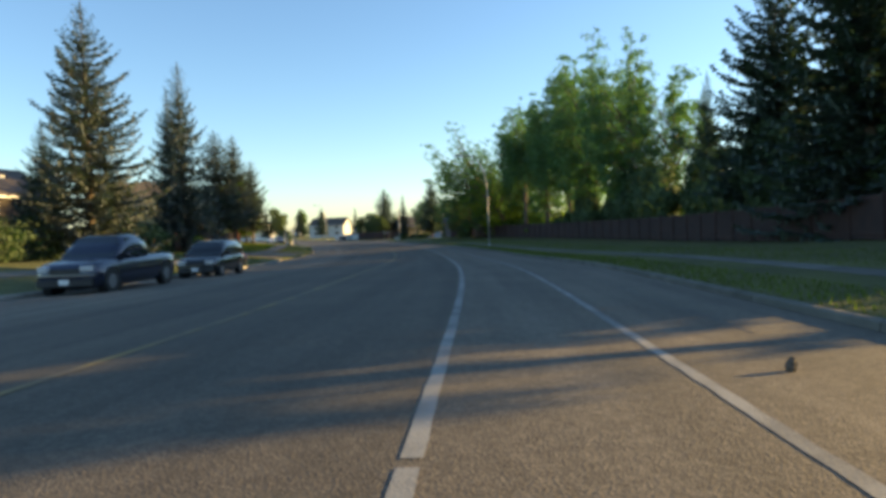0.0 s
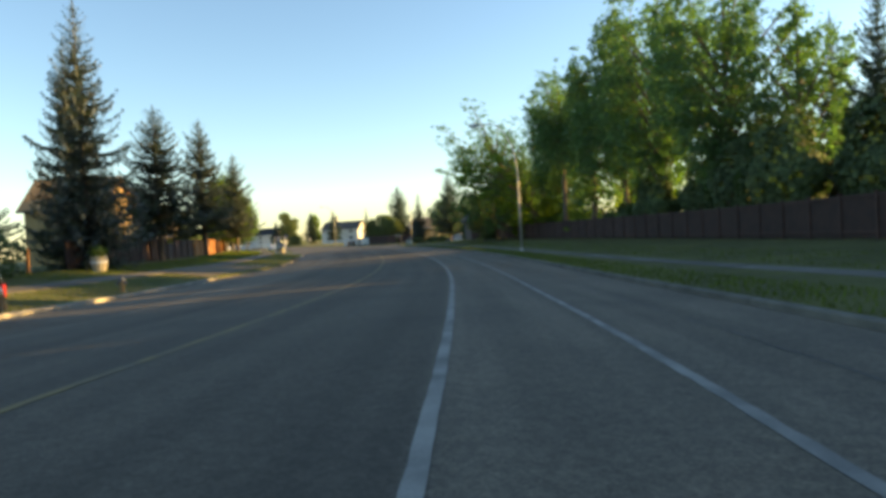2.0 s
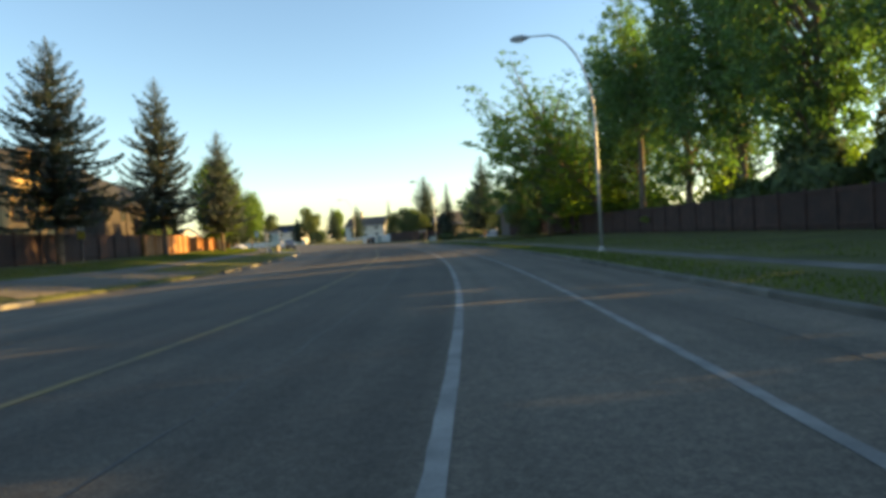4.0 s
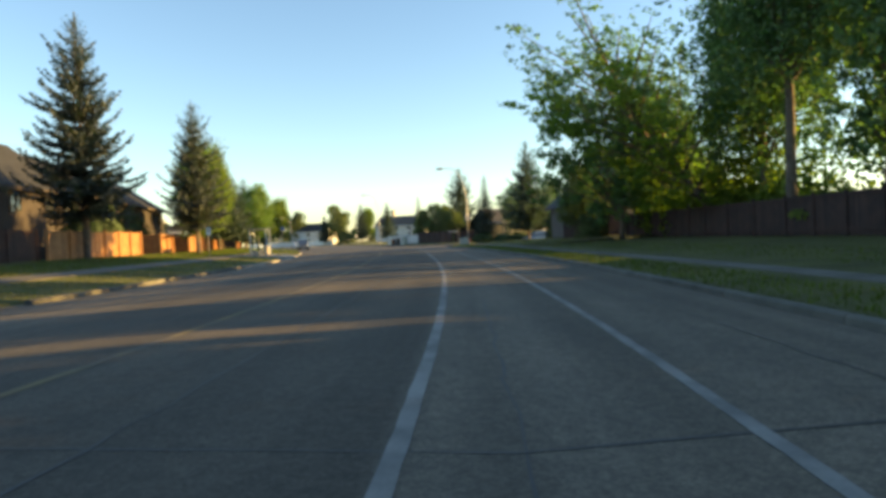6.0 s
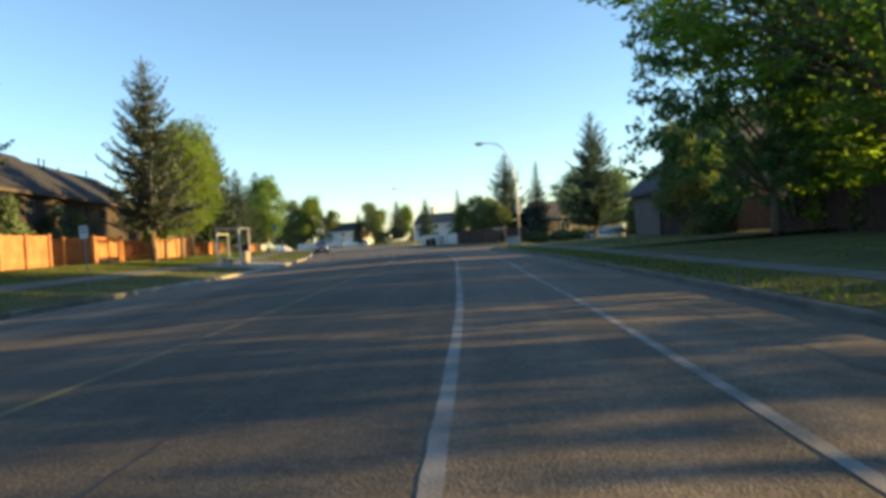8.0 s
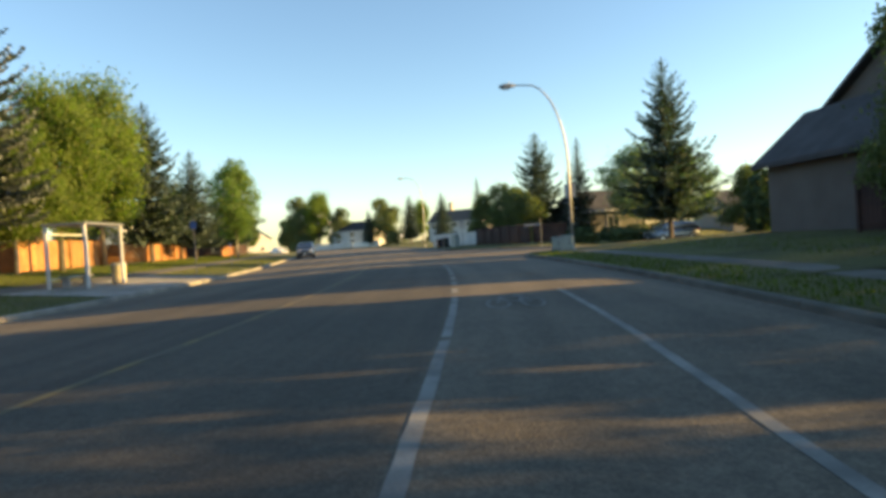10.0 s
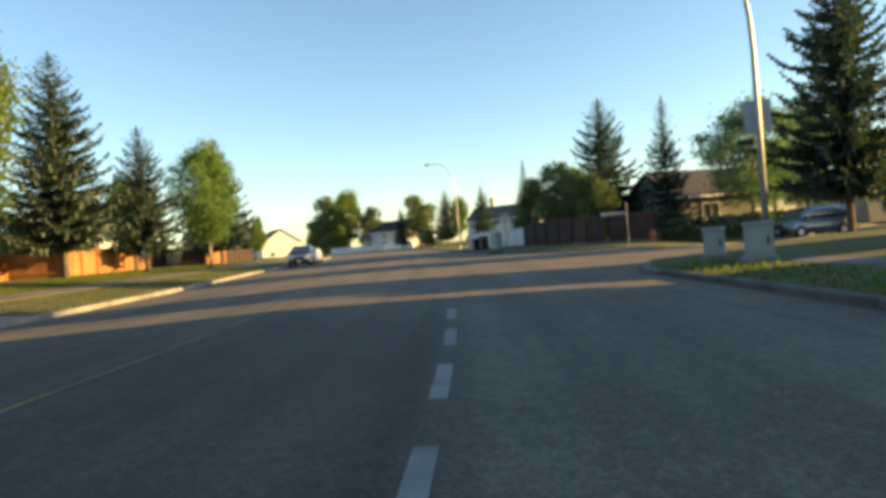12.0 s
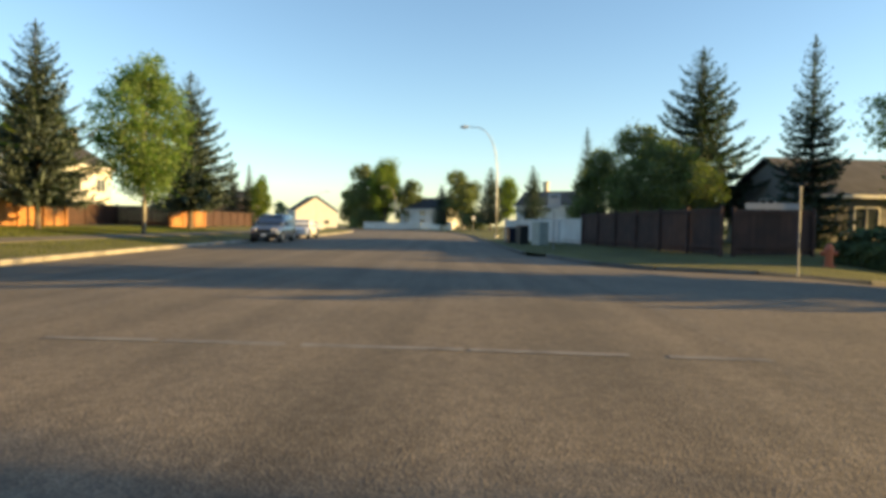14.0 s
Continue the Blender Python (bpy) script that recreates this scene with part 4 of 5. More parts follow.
def fence_run(name, label, pts, tall, material, board=0.14, panel=2.4, posts_proud=0.1, most=290):
    """A board fence through places (x, y): posts, rails and boards; past the first ones the boards are one joined part."""
    fence = thing(name, label, "fence", "board fences")
    made, rest, count = 0, Shape(), 0
    thick = 0.19 if material is CEDAR else 0.11
    me = board_mesh(material, board, tall - 0.08)
    for (xa, ya), (xb, yb) in zip(pts, pts[1:]):
        run = math.hypot(xb - xa, yb - ya)
        n = max(1, round(run / panel))
        ang = math.atan2(yb - ya, xb - xa)
        nx, ny = -math.sin(ang) * 0.04, math.cos(ang) * 0.04
        for i in range(n):
            ax, ay, bx, by = (xa + (xb - xa) * i / n, ya + (yb - ya) * i / n, xa + (xb - xa) * (i + 1) / n, ya + (yb - ya) * (i + 1) / n)
            ln, mx, my = run / n, (ax + bx) / 2, (ay + by) / 2
            z = ground_z(mx, my)
            part("post", Shape().box(ax, ay, ground_z(ax, ay) + tall / 2, thick, thick, tall + posts_proud, ang, 0.015), material, fence)
            for hz in (tall - 0.14, 0.3):
                part("rail", Shape().box(mx, my, z + hz, ln, 0.05, 0.09, ang), material, fence)
            k = int(ln / (board + 0.008))
            for j in range(k):
                u, dz = (j + 0.5) / k, 0.012 * math.sin(j * 2.7 + i)
                px, py = ax + (bx - ax) * u + nx, ay + (by - ay) * u + ny
                if made < most:
                    part("board", me, None, fence).matrix_basis = pose(px, py, z + 0.04 + dz, 0, 0, math.degrees(ang))
                    made += 1
                else:
                    rest.box(px, py, z + tall / 2 + dz, board, 0.022, tall - 0.08, ang, 0.004)
    part("post", Shape().box(bx, by, ground_z(bx, by) + tall / 2, thick, thick, tall + posts_proud, ang, 0.015), material, fence)
    if rest.v:
        part("boarding", rest, material, fence)["kind"] = "stuff"
    return fence


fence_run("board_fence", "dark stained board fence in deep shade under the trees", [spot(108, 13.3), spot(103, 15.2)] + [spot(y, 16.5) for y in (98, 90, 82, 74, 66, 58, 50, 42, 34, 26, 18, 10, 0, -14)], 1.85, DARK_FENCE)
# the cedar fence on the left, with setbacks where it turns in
# this cedar run gets the dark boards: shade put into its colour
fence_run("board_fence", "dark brown board fence under spruces, its shade put into the colour", [spot(y, -22.3) for y in (58, 66, 74, 82, 90)], 1.8, DARK_FENCE)
fence_run("board_fence", "sunlit orange cedar board fence along the lawn", [spot(y, -22.3) for y in (91, 96, 101, 105.5)], 1.8, CEDAR, 0.16)
fence_run("board_fence", "cedar board fence set back in shade", [spot(105.5, -22.3), spot(105.5, -26), spot(111, -26), spot(111, -22.3)], 1.75, CEDAR)
fence_run("board_fence", "sunlit orange cedar board fence along the lawn", [spot(y, -22.3) for y in (111, 116)], 1.75, CEDAR)
fence_run("board_fence", "cedar board fence set back in shade", [spot(116, -22.3), spot(116, -25.5), spot(123, -25.5), spot(123, -22.3)], 1.7, CEDAR)
fence_run("board_fence", "sunlit orange cedar board fence along the lawn", [spot(y, -22.3) for y in (123, 129, 134)], 1.8, CEDAR)
fence_run("board_fence", "cedar board fence set back in shade", [spot(134, -22.3), spot(134, -25.5), spot(143, -25.5), spot(143, -22)], 1.7, CEDAR)
fence_run("board_fence", "sunlit orange cedar board fence along the lawn", [spot(y, -22) for y in (143, 149, 155)], 1.8, CEDAR)
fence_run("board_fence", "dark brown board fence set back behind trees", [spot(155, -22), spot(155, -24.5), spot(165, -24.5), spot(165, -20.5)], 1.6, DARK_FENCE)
fence_run("board_fence", "sunlit orange cedar board fence ending by the trees", [spot(y, -20.3) for y in (165, 171.5)], 1.4, CEDAR)
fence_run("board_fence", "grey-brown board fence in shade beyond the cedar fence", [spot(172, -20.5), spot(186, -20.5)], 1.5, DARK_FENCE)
# fences across the side street
fence_run("board_fence", "white painted board fence beyond the side street", [(-30.3, 163.0), (-23.3, 156.2)], 1.5, WHITE_FENCE, 0.19)
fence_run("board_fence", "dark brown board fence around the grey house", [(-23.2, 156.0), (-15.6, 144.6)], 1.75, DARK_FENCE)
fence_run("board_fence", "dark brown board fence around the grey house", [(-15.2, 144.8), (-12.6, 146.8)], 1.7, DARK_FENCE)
fence_run("board_fence", "white fence far along the road", [(-93.0, 243.0), (-79.0, 247.0)], 1.6, WHITE_FENCE, 0.3)
fence_run("board_fence", "white fence far along the road", [(-78.5, 243.0), (-68.0, 236.0)], 1.5, WHITE_FENCE, 0.3)


# ---- houses ----
def house(name, label, x, y, rz, w, d, eave, ridge, wall_mat, roof_mat, windows=(), chimneys=(), pipes=(), z=None, garage=None, group="houses along the road", trim=None):
    """A gabled house: ridge along its local x, front at its local -y. windows: (face, u, z, width, height), face f, b, l or r."""
    z = ground_z(x, y) - 0.1 if z is None else z
    h = thing(name, label, "house", group, pose(x, y, z, 0, 0, rz))
    walls = Shape()
    walls.v = [(-w / 2, -d / 2, 0), (w / 2, -d / 2, 0), (w / 2, d / 2, 0), (-w / 2, d / 2, 0), (-w / 2, -d / 2, eave), (w / 2, -d / 2, eave), (w / 2, d / 2, eave), (-w / 2, d / 2, eave), (-w / 2, 0, ridge - 0.08), (w / 2, 0, ridge - 0.08)]
    walls.f = [(0, 1, 5, 4), (2, 3, 7, 6), (1, 2, 6, 9, 5), (3, 0, 4, 8, 7), (4, 5, 9, 8), (6, 7, 8, 9)]
    part("wall", walls, wall_mat, h)
    slope = (ridge - eave) / (d / 2)
    over = 0.5
    for sgn, nm in ((-1, "roof"), (1, "roof")):
        y0, z0 = sgn * (d / 2 + over), eave - slope * over
        s = Shape()
        for xx in (-w / 2 - 0.4, w / 2 + 0.4):
            s.v += [(xx, y0, z0), (xx, 0, ridge), (xx, 0, ridge + 0.2), (xx, y0, z0 + 0.2)]
        s.f = [(0, 1, 2, 3), (7, 6, 5, 4), (0, 4, 5, 1), (1, 5, 6, 2), (2, 6, 7, 3), (3, 7, 4, 0)]
        part("roof", s, roof_mat, h)
        part("fascia", Shape().box(0, y0 + sgn * 0.02, z0 + 0.07, w + 0.84, 0.04, 0.2), trim or TRIM_WHITE, h)
    for face, u, zc, ww, hh in windows:
        base = {"f": pose(u, -d / 2, zc), "b": pose(u, d / 2, zc, 0, 0, 180), "r": pose(w / 2, u, zc, 0, 0, 90), "l": pose(-w / 2, u, zc, 0, 0, -90)}[face]
        s = Shape()
        for bx, bz, sx, sz in ((0, hh / 2 + 0.04, ww + 0.16, 0.08), (0, -hh / 2 - 0.04, ww + 0.16, 0.08), (-ww / 2 - 0.04, 0, 0.08, hh), (ww / 2 + 0.04, 0, 0.08, hh), (0, 0, 0.05, hh)):
            s.box(bx, -0.03, bz, sx, 0.1, sz)
        win = part("window", s, trim or TRIM_WHITE, h)
        win.matrix_basis = base
        part("pane", Shape().box(0, -0.012, 0, ww, 0.03, hh), WINDOW, win)
    for u, v, top in chimneys:
        ch = part("chimney", Shape().box(u, v, (top + eave) / 2, 0.9, 0.7, top - eave), SIDING_CREAM if wall_mat is not SIDING_BROWN else wall_mat, h)
        part("chimney_cap", Shape().box(u, v, top + 0.05, 1.05, 0.85, 0.1), CONCRETE, ch)
    for u, v in pipes:
        zz = ridge - abs(v) * slope
        part("vent_pipe", Shape().tube([(u, v, zz - 0.2), (u, v, zz + 0.9)], [0.06, 0.06], 8).tube([(u, v, zz + 0.9), (u, v, zz + 1.02)], [0.10, 0.10], 8), ROOF_DARK, h)
    for face, u, ww, hh in garage or ():
        base = {"f": pose(u, -d / 2, 0), "r": pose(w / 2, u, 0, 0, 0, 90), "l": pose(-w / 2, u, 0, 0, 0, -90)}[face]
        s = Shape()
        for i in range(4):
            s.box(0, -0.03, hh * (i + 0.5) / 4, ww, 0.05, hh / 4 - 0.03)
        part("garage_door", s, SIDING_WHITE, h).matrix_basis = base
    return h


def row_windows(w, n, zs, face="f", ww=1.4, hh=1.2):
    return [(face, -w / 2 + w * (i + 0.5) / n, z, ww, hh) for i in range(n) for z in zs]


def along_road(y, o):
    """Place and turn of a house whose front looks at the road from the left."""
    x, yy = spot(y, o)
    return x, yy, 90 + heading(y)


# the brown row of townhouses behind the cedar fence
for yc, rr, rm in ((95, 8.8, ROOF_DARK), (112, 8.4, ROOF_DARK), (129, 8.2, ROOF_DARK)):
    hx, hy, hr = along_road(yc, -31.8)
    house("townhouse", "brown two-storey townhouse with shingle roof behind the fence", hx, hy, hr, 16.5, 8.4, 5.3, rr, SIDING_BROWN, rm, row_windows(16.5, 4, (1.6, 4.0), "f", 1.2, 1.1), (), ((-5.5, -0.8), (-4.6, -0.8), (1.5, 0.6), (4.5, -0.6)), group="townhouse row", trim=ROOF_BROWN)
house("house", "brown two-storey house with shingle roof behind spruces", -38.0, 48.0, 80, 14, 9, 5.2, 7.6, SIDING_BROWN, ROOF_BROWN, row_windows(14, 3, (1.6, 4.1)))
house("house", "brown two-storey house at the roadside", -28.0, 30.3, 90, 9, 8, 5.0, 6.8, SIDING_BROWN, ROOF_BROWN, row_windows(9, 2, (1.6, 4.0)) + row_windows(8, 1, (4.0,), "l"))
house("house", "white two-storey house with dark roof and white chimney", -79.3, 161.4, 115, 9, 9, 6.0, 8.8, SIDING_WHITE, ROOF_DARK, row_windows(9, 2, (1.6, 4.0), "f", 1.7, 1.3), ((3.0, -1.0, 10.0),))
house("house", "white gabled house sunlit far along the road", -131.4, 274.8, -40, 12, 12, 5.0, 9.0, SIDING_WHITE, ROOF_DARK, row_windows(12, 2, (1.6,), "r"))
house("house", "brown house far along the road", -121.0, 232.0, 30, 10, 9, 5.5, 7.5, SIDING_BROWN, ROOF_DARK, row_windows(9, 2, (4.0,), "r"), ((0, 0, 9.0),))
house("house", "pale house behind far trees", -80.0, 252.0, -6, 12, 9, 4.6, 7.0, SIDING_WHITE, ROOF_DARK, row_windows(13, 3, (1.6, 3.6)))
house("house", "pale two-storey house beyond the white fence", -47.0, 238.0, -8, 13, 9, 4.6, 7.2, SIDING_WHITE, ROOF_BROWN, row_windows(12, 3, (1.6, 4.0)), ((-3, 1, 9.2),))
house("house", "tan house with gable facing the road behind spruces", -36.2, 77.0, 12, 7, 7, 5.4, 8.2, SIDING_TAN, ROOF_TAN, [("r", -1.6, 3.6, 1.2, 1.1)], trim=ROOF_BROWN)
# the grey house beyond the side street, and neighbours
house("house", "grey stucco house with grey shingle roof in shade", -8.6, 167.0, 32, 12, 9, 3.0, 5.2, SIDING_GREY, ROOF_GREY, [("f", -3.2, 1.6, 1.4, 1.2)] + row_windows(9, 1, (2.2,), "l"), garage=(("f", 1.6, 1.75, 2.1), ("f", 3.8, 1.75, 2.1)))
house("house", "low grey house with long shingle roof in shade", 10.0, 181.0, 26, 16, 9, 3.0, 5.2, SIDING_GREY, ROOF_GREY, row_windows(16, 3, (1.6,)), (), (), None, (("f", 4.0, 4.6, 2.2),))
house("house", "low pale house along the side street in shade", 22.0, 166.0, 15, 14, 9, 3.0, 5.2, SIDING_GREY, ROOF_DARK, row_windows(14, 3, (1.6,)))
house("house", "tall dark gabled house on the corner lawn in shade", 8.2, 117.4, 22, 9.5, 9, 5.2, 7.9, SIDING_DUN, ROOF_GREY, row_windows(9, 2, (4.2,), "r"), trim=ROOF_DARK)
house("house_wing", "low dark wing of the gabled house with sloping roof", 2.6, 116.4, 112, 8.0, 4.2, 3.2, 5.0, SIDING_DUN, ROOF_GREY, (), trim=ROOF_GREY)


# ---- hedges and shrubs ----
def shrub(name, label, x, y, rx, ry, rz_, count, leaf=0.07, material=None, z=None):
    gen = np.random.default_rng(int(abs(x * 13 + y * 7)))
    v = gen.normal(size=(count, 3))
    v /= np.linalg.norm(v, axis=1)[:, None]
    lump = 1 + 0.18 * np.sin(v[:, 0] * 5 + x) * np.sin(v[:, 1] * 6 + y) + 0.12 * np.sin(v[:, 2] * 9)
    p = v * (gen.uniform(0.55, 1.0, (count, 1)) ** 0.4) * lump[:, None] * np.array([rx, ry, rz_])
    p[:, 2] = np.abs(p[:, 2] + rz_ * 0.75)
    a = gen.normal(size=(count, 3))
    a /= np.linalg.norm(a, axis=1)[:, None]
    b = np.cross(a, v)
    size = leaf * gen.uniform(0.7, 1.6, (count, 1))
    q = np.stack([p - a * size, p + b * size, p + a * size, p - b * size], 1).reshape(-1, 3)
    s = Shape()
    s.v = [tuple(r) for r in q]
    s.f = [(4 * i, 4 * i + 1, 4 * i + 2, 4 * i + 3) for i in range(count)]
    bush = thing(name, label, "shrub", "shrubs", pose(x, y, (ground_z(x, y) if z is None else z) - 0.05))
    part("foliage", s, material or HEDGE, bush)
    for k in (-1, 0, 1):
        part("stem", Shape().tube([(rx * 0.12 * k, ry * 0.2 * k, -0.05), (rx * 0.3 * k, ry * 0.45 * k, rz_ * 1.1)], [0.05, 0.015], 6), BARK, bush)
    return bush


for i, y in enumerate(np.arange(20, 98, 5.2)):
    hx, hy = spot(float(y), 18.6 + (i % 3) * 0.8)
    leafy_part = 79 < y < 94
    rise = float(np.interp(y, [49, 55, 65, 68, 74.5, 80, 90], [3.4, 3.3, 3.0, 2.0, 1.0, 1.05, 1.4]))
    # shoots past row 79 get the leaves with sunlight in their colour
    shrub("hedge", "sparse poplar shoots with sunlit-coloured leaves behind the fence" if leafy_part else "dark dense hedge growing behind the fence", hx, hy, 1.8, 3.6, rise + 0.12 * (i % 4), 3200 if leafy_part else 8000, 0.13, LIT_LEAVES if leafy_part else HEDGE)
for i, y in enumerate(np.arange(77, 95, 4.6)):
    hx, hy = spot(float(y), 20.6 + 0.7 * (i % 2))
    shrub("hedge", "tall thin poplar shoots with sunlit-coloured leaves behind the fence", hx, hy, 2.0, 3.2, 2.9 + 0.3 * (i % 3), 600, 0.13, LIT_LEAVES)
for i, y in enumerate(np.arange(58, 86, 4.0)):
    hx, hy = spot(float(y), 30.0 + 1.5 * (i % 3))
    shrub("hedge", "tall backlit thicket of young poplars far behind the fence", hx, hy, 2.6, 3.0, 2.9 + 0.3 * (i * 7 % 4), 2600, 0.15, LIT_LEAVES)
for i, y in enumerate(np.arange(60, 93, 4.6)):
    hx, hy = spot(float(y), 39.0 + 1.8 * (i % 3))
    shrub("hedge", "backlit thicket of taller young poplars far behind the fence", hx, hy, 2.8, 3.3, 3.2 + 0.25 * (i * 5 % 4), 2400, 0.17, LIT_LEAVES)
# the first shrub is unseen, added to block low sun from the road
for (sx, sy, a, b_, c, lab) in ((*spot(15.4, 18.6), 1.8, 2.0, 3.2, "dark dense shrub out of view behind the fence, added to shade the road"), (-36.4, 99.0, 1.6, 1.6, 2.4, "rounded shrub behind the cedar fence"), (-34.0, 94.0, 1.1, 1.1, 2.0, "shrub behind the cedar fence"), (-39.5, 106.5, 1.9, 1.8, 2.2, "rounded shrub behind the cedar fence"), (-11.0, 143.2, 1.5, 0.9, 0.7, "low shrub beside the hydrant"), (-8.6, 148.6, 1.6, 1.6, 0.7, "low shrub by the grey house"), (-6.6, 152.4, 1.5, 1.8, 0.8, "low dark hedge by the grey house"),
                               (-4.4, 157.0, 1.6, 1.9, 0.8, "low dark hedge by the grey house"), (-0.6, 121.8, 0.9, 0.9, 1.6, "tall dark shrub beside the gabled house"), (-22.5, 46.0, 3.5, 2.0, 1.5, "dark shrub under spruces"), (-24.5, 37.0, 3.0, 3.0, 1.6, "dark shrub under spruces"), (-22.0, 30.0, 2.5, 2.5, 1.5, "dark shrub on the lawn"), (3.4, 108.2, 1.5, 1.4, 1.7, "dark shrub at the end of the fence"), (8.0, 103.8, 2.4, 2.2, 2.6, "tall shrub with sunlit-coloured leaves at the end of the fence"), (9.6, 100.2, 2.6, 2.7, 2.9, "tall shrub with sunlit-coloured leaves at the end of the fence"), (11.5, 95.0, 2.4, 2.4, 2.6, "tall shrub with sunlit-coloured leaves along the fence"), (13.0, 90.5, 2.4, 2.4, 2.3, "shrub with sunlit-coloured leaves along the fence")):
    # shrubs labelled sunlit take the brighter leaf colour instead of the hedge's
    shrub("shrub", lab, sx, sy, a, b_, c, 5000 if c > 2.3 else 2200, 0.12 if c > 2.3 else 0.10, LIT_LEAVES if "sunlit" in lab else HEDGE)


# ---- street lamps, signs, cabinets ----
def street_lamp(x, y, toward, tall=9.0, arm=2.6):
    """toward: degrees from +x in which the arm reaches over the road."""
    lamp = thing("street_lamp", "tall grey steel street lamp with curved arm", "street lamp", "street lamps along the road", pose(x, y, ground_z(x, y) - 0.03, 0, 0, toward))
    bend = [(arm * 0.72 * (1 - math.cos(a)), 0, tall - 3.8 + 3.8 * math.sin(a)) for a in np.linspace(0, 1.45, 9)]
    part("pole", Shape().tube([(0, 0, 0), (0, 0, 3), (0, 0, tall - 4.0)] + bend + [(arm, 0, tall + 0.04)], [0.072, 0.062, 0.052] + [0.048 - 0.0015 * i for i in range(9)] + [0.034], 10), STEEL, lamp, "", True)
    part("base_plate", Shape().box(0, 0, 0.03, 0.32, 0.32, 0.06, 0, 0.015).tube([(0, 0, 0.06), (0, 0, 0.22)], [0.115, 0.095], 10), STEEL, lamp)
    head = Shape()
    for xx, hw, zt, zb in ((arm - 0.12, 0.05, 0.05, -0.03), (arm + 0.08, 0.13, 0.10, -0.06), (arm + 0.45, 0.17, 0.11, -0.09), (arm + 0.66, 0.10, 0.05, -0.05)):
        head.v += [(xx, -hw, tall + zb), (xx, hw, tall + zb), (xx, hw * 0.8, tall + zt), (xx, -hw * 0.8, tall + zt)]
    head.f = [(4 * r + i, 4 * r + (i + 1) % 4, 4 * r + 4 + (i + 1) % 4, 4 * r + 4 + i) for r in range(3) for i in range(4)] + [(3, 2, 1, 0), (12, 13, 14, 15)]
    hd = part("lamp_head", head, LAMP_GREY, lamp)
    part("lens", Shape().box(arm + 0.33, 0, tall - 0.10, 0.32, 0.22, 0.05), LAMP_GLASS, hd)
    part("photocell", Shape().tube([(arm + 0.2, 0, tall + 0.10), (arm + 0.2, 0, tall + 0.19)], [0.04, 0.035], 8), LAMP_GLASS, hd)
    return lamp


street_lamp(5.05, 62.6, 170)
lamp_b = street_lamp(-9.40, 119.0, 195, 7.95, 2.35)
street_lamp(-34.6, 172.5, 205, 9.6, 2.6)
street_lamp(-82.5, 239.0, 220)
street_lamp(*spot(262, -13), 40, 9.0)
sgn = part("road_sign", Shape().box(0.0, 0.09, 2.86, 0.50, 0.03, 0.66, 0, 0.0), SIGN_BACK, lamp_b, "grey back of a road sign strapped to the pole")
sgn.matrix_basis = pose(0, 0, 0, 0, 0, 165)
part("bracket", Shape().box(-0.25, 0.1, 2.38, 0.3, 0.05, 0.12), BLACK, lamp_b).matrix_basis = pose(0, 0, 0, 0, 0, 165)


def cabinet(x, y, rz, w, d, h, label):
    c = thing("utility_cabinet", label, "utility cabinet", "cabinets on the corner", pose(x, y, ground_z(x, y) - 0.02, 0, 0, rz))
    part("plinth", Shape().box(0, 0, 0.05, w + 0.14, d + 0.14, 0.14), CONCRETE, c)
    part("body", Shape().box(0, 0, 0.12 + (h - 0.12) / 2, w, d, h - 0.12, 0, 0.02), BOX_GREEN, c)
    part("lid", Shape().box(0, 0, h + 0.02, w + 0.06, d + 0.06, 0.05, 0, 0.02), BOX_GREEN, c)
    part("door", Shape().box(0, -d / 2 - 0.012, h / 2 + 0.05, w - 0.12, 0.02, h - 0.3), BOX_GREEN, c)
    part("handle", Shape().box(w * 0.3, -d / 2 - 0.035, h / 2 + 0.05, 0.03, 0.03, 0.14), BLACK, c)
    return c


cabinet(-9.60, 118.5, -5, 0.52, 0.40, 0.74, "pale grey-green metal utility cabinet by the lamp")
cabinet(-10.32, 120.5, -5, 0.43, 0.38, 0.67, "small grey-green metal utility cabinet on the lawn")


def sign_post(name, label, x, y, rz, tall, plates):
    """plates: (height of centre, width, height, material, round)"""
    s = thing(name, label, "road sign", "", pose(x, y, ground_z(x, y) - 0.05, 0, 0, rz))
    part("post", Shape().tube([(0, 0, 0), (0, 0, tall)], [0.024, 0.024], 8), LAMP_GREY, s)
    for zc, w, h, m, bars in plates:
        pl = part("plate", Shape().box(0, -0.045, zc, w, 0.012, h), m, s)
        for i in range(bars):
            part("print", Shape().box(0, -0.054, zc + h * (0.28 - 0.28 * i), w * 0.6, 0.004, h * 0.1), BLACK, pl)
    return s


sign_post("bus_stop_sign", "slim bus stop pole with small sign on the concrete pad", -29.1, 117.2, 20, 3.0, ((2.75, 0.32, 0.42, SIGN_BLUE, 1),))
sign_post("parking_sign", "white and yellow road sign beside the fence", -25.5, 73.0, 10, 2.7, ((2.35, 0.45, 0.55, SIGN_WHITE, 2), (1.75, 0.45, 0.45, SIGN_YELLOW, 1)))
sign_post("road_sign", "slim sign post on the sunlit lawn", *spot(133, -13.2), 20, 1.7, ((1.5, 0.2, 0.25, SIGN_BACK, 0),))
sign_post("road_sign", "road sign at the lawn edge", *spot(92.5, -13.5), 15, 2.4, ((2.1, 0.3, 0.45, SIGN_WHITE, 2),))
sign_post("road_sign", "grey back of a square road sign on a post", -22.7, 148.3, 25, 2.6, ((2.25, 0.55, 0.68, SIGN_BACK, 1),))
street_sign = sign_post("street_name_sign", "street name sign at the side street corner", -13.6, 138.0, 20, 2.25, ())
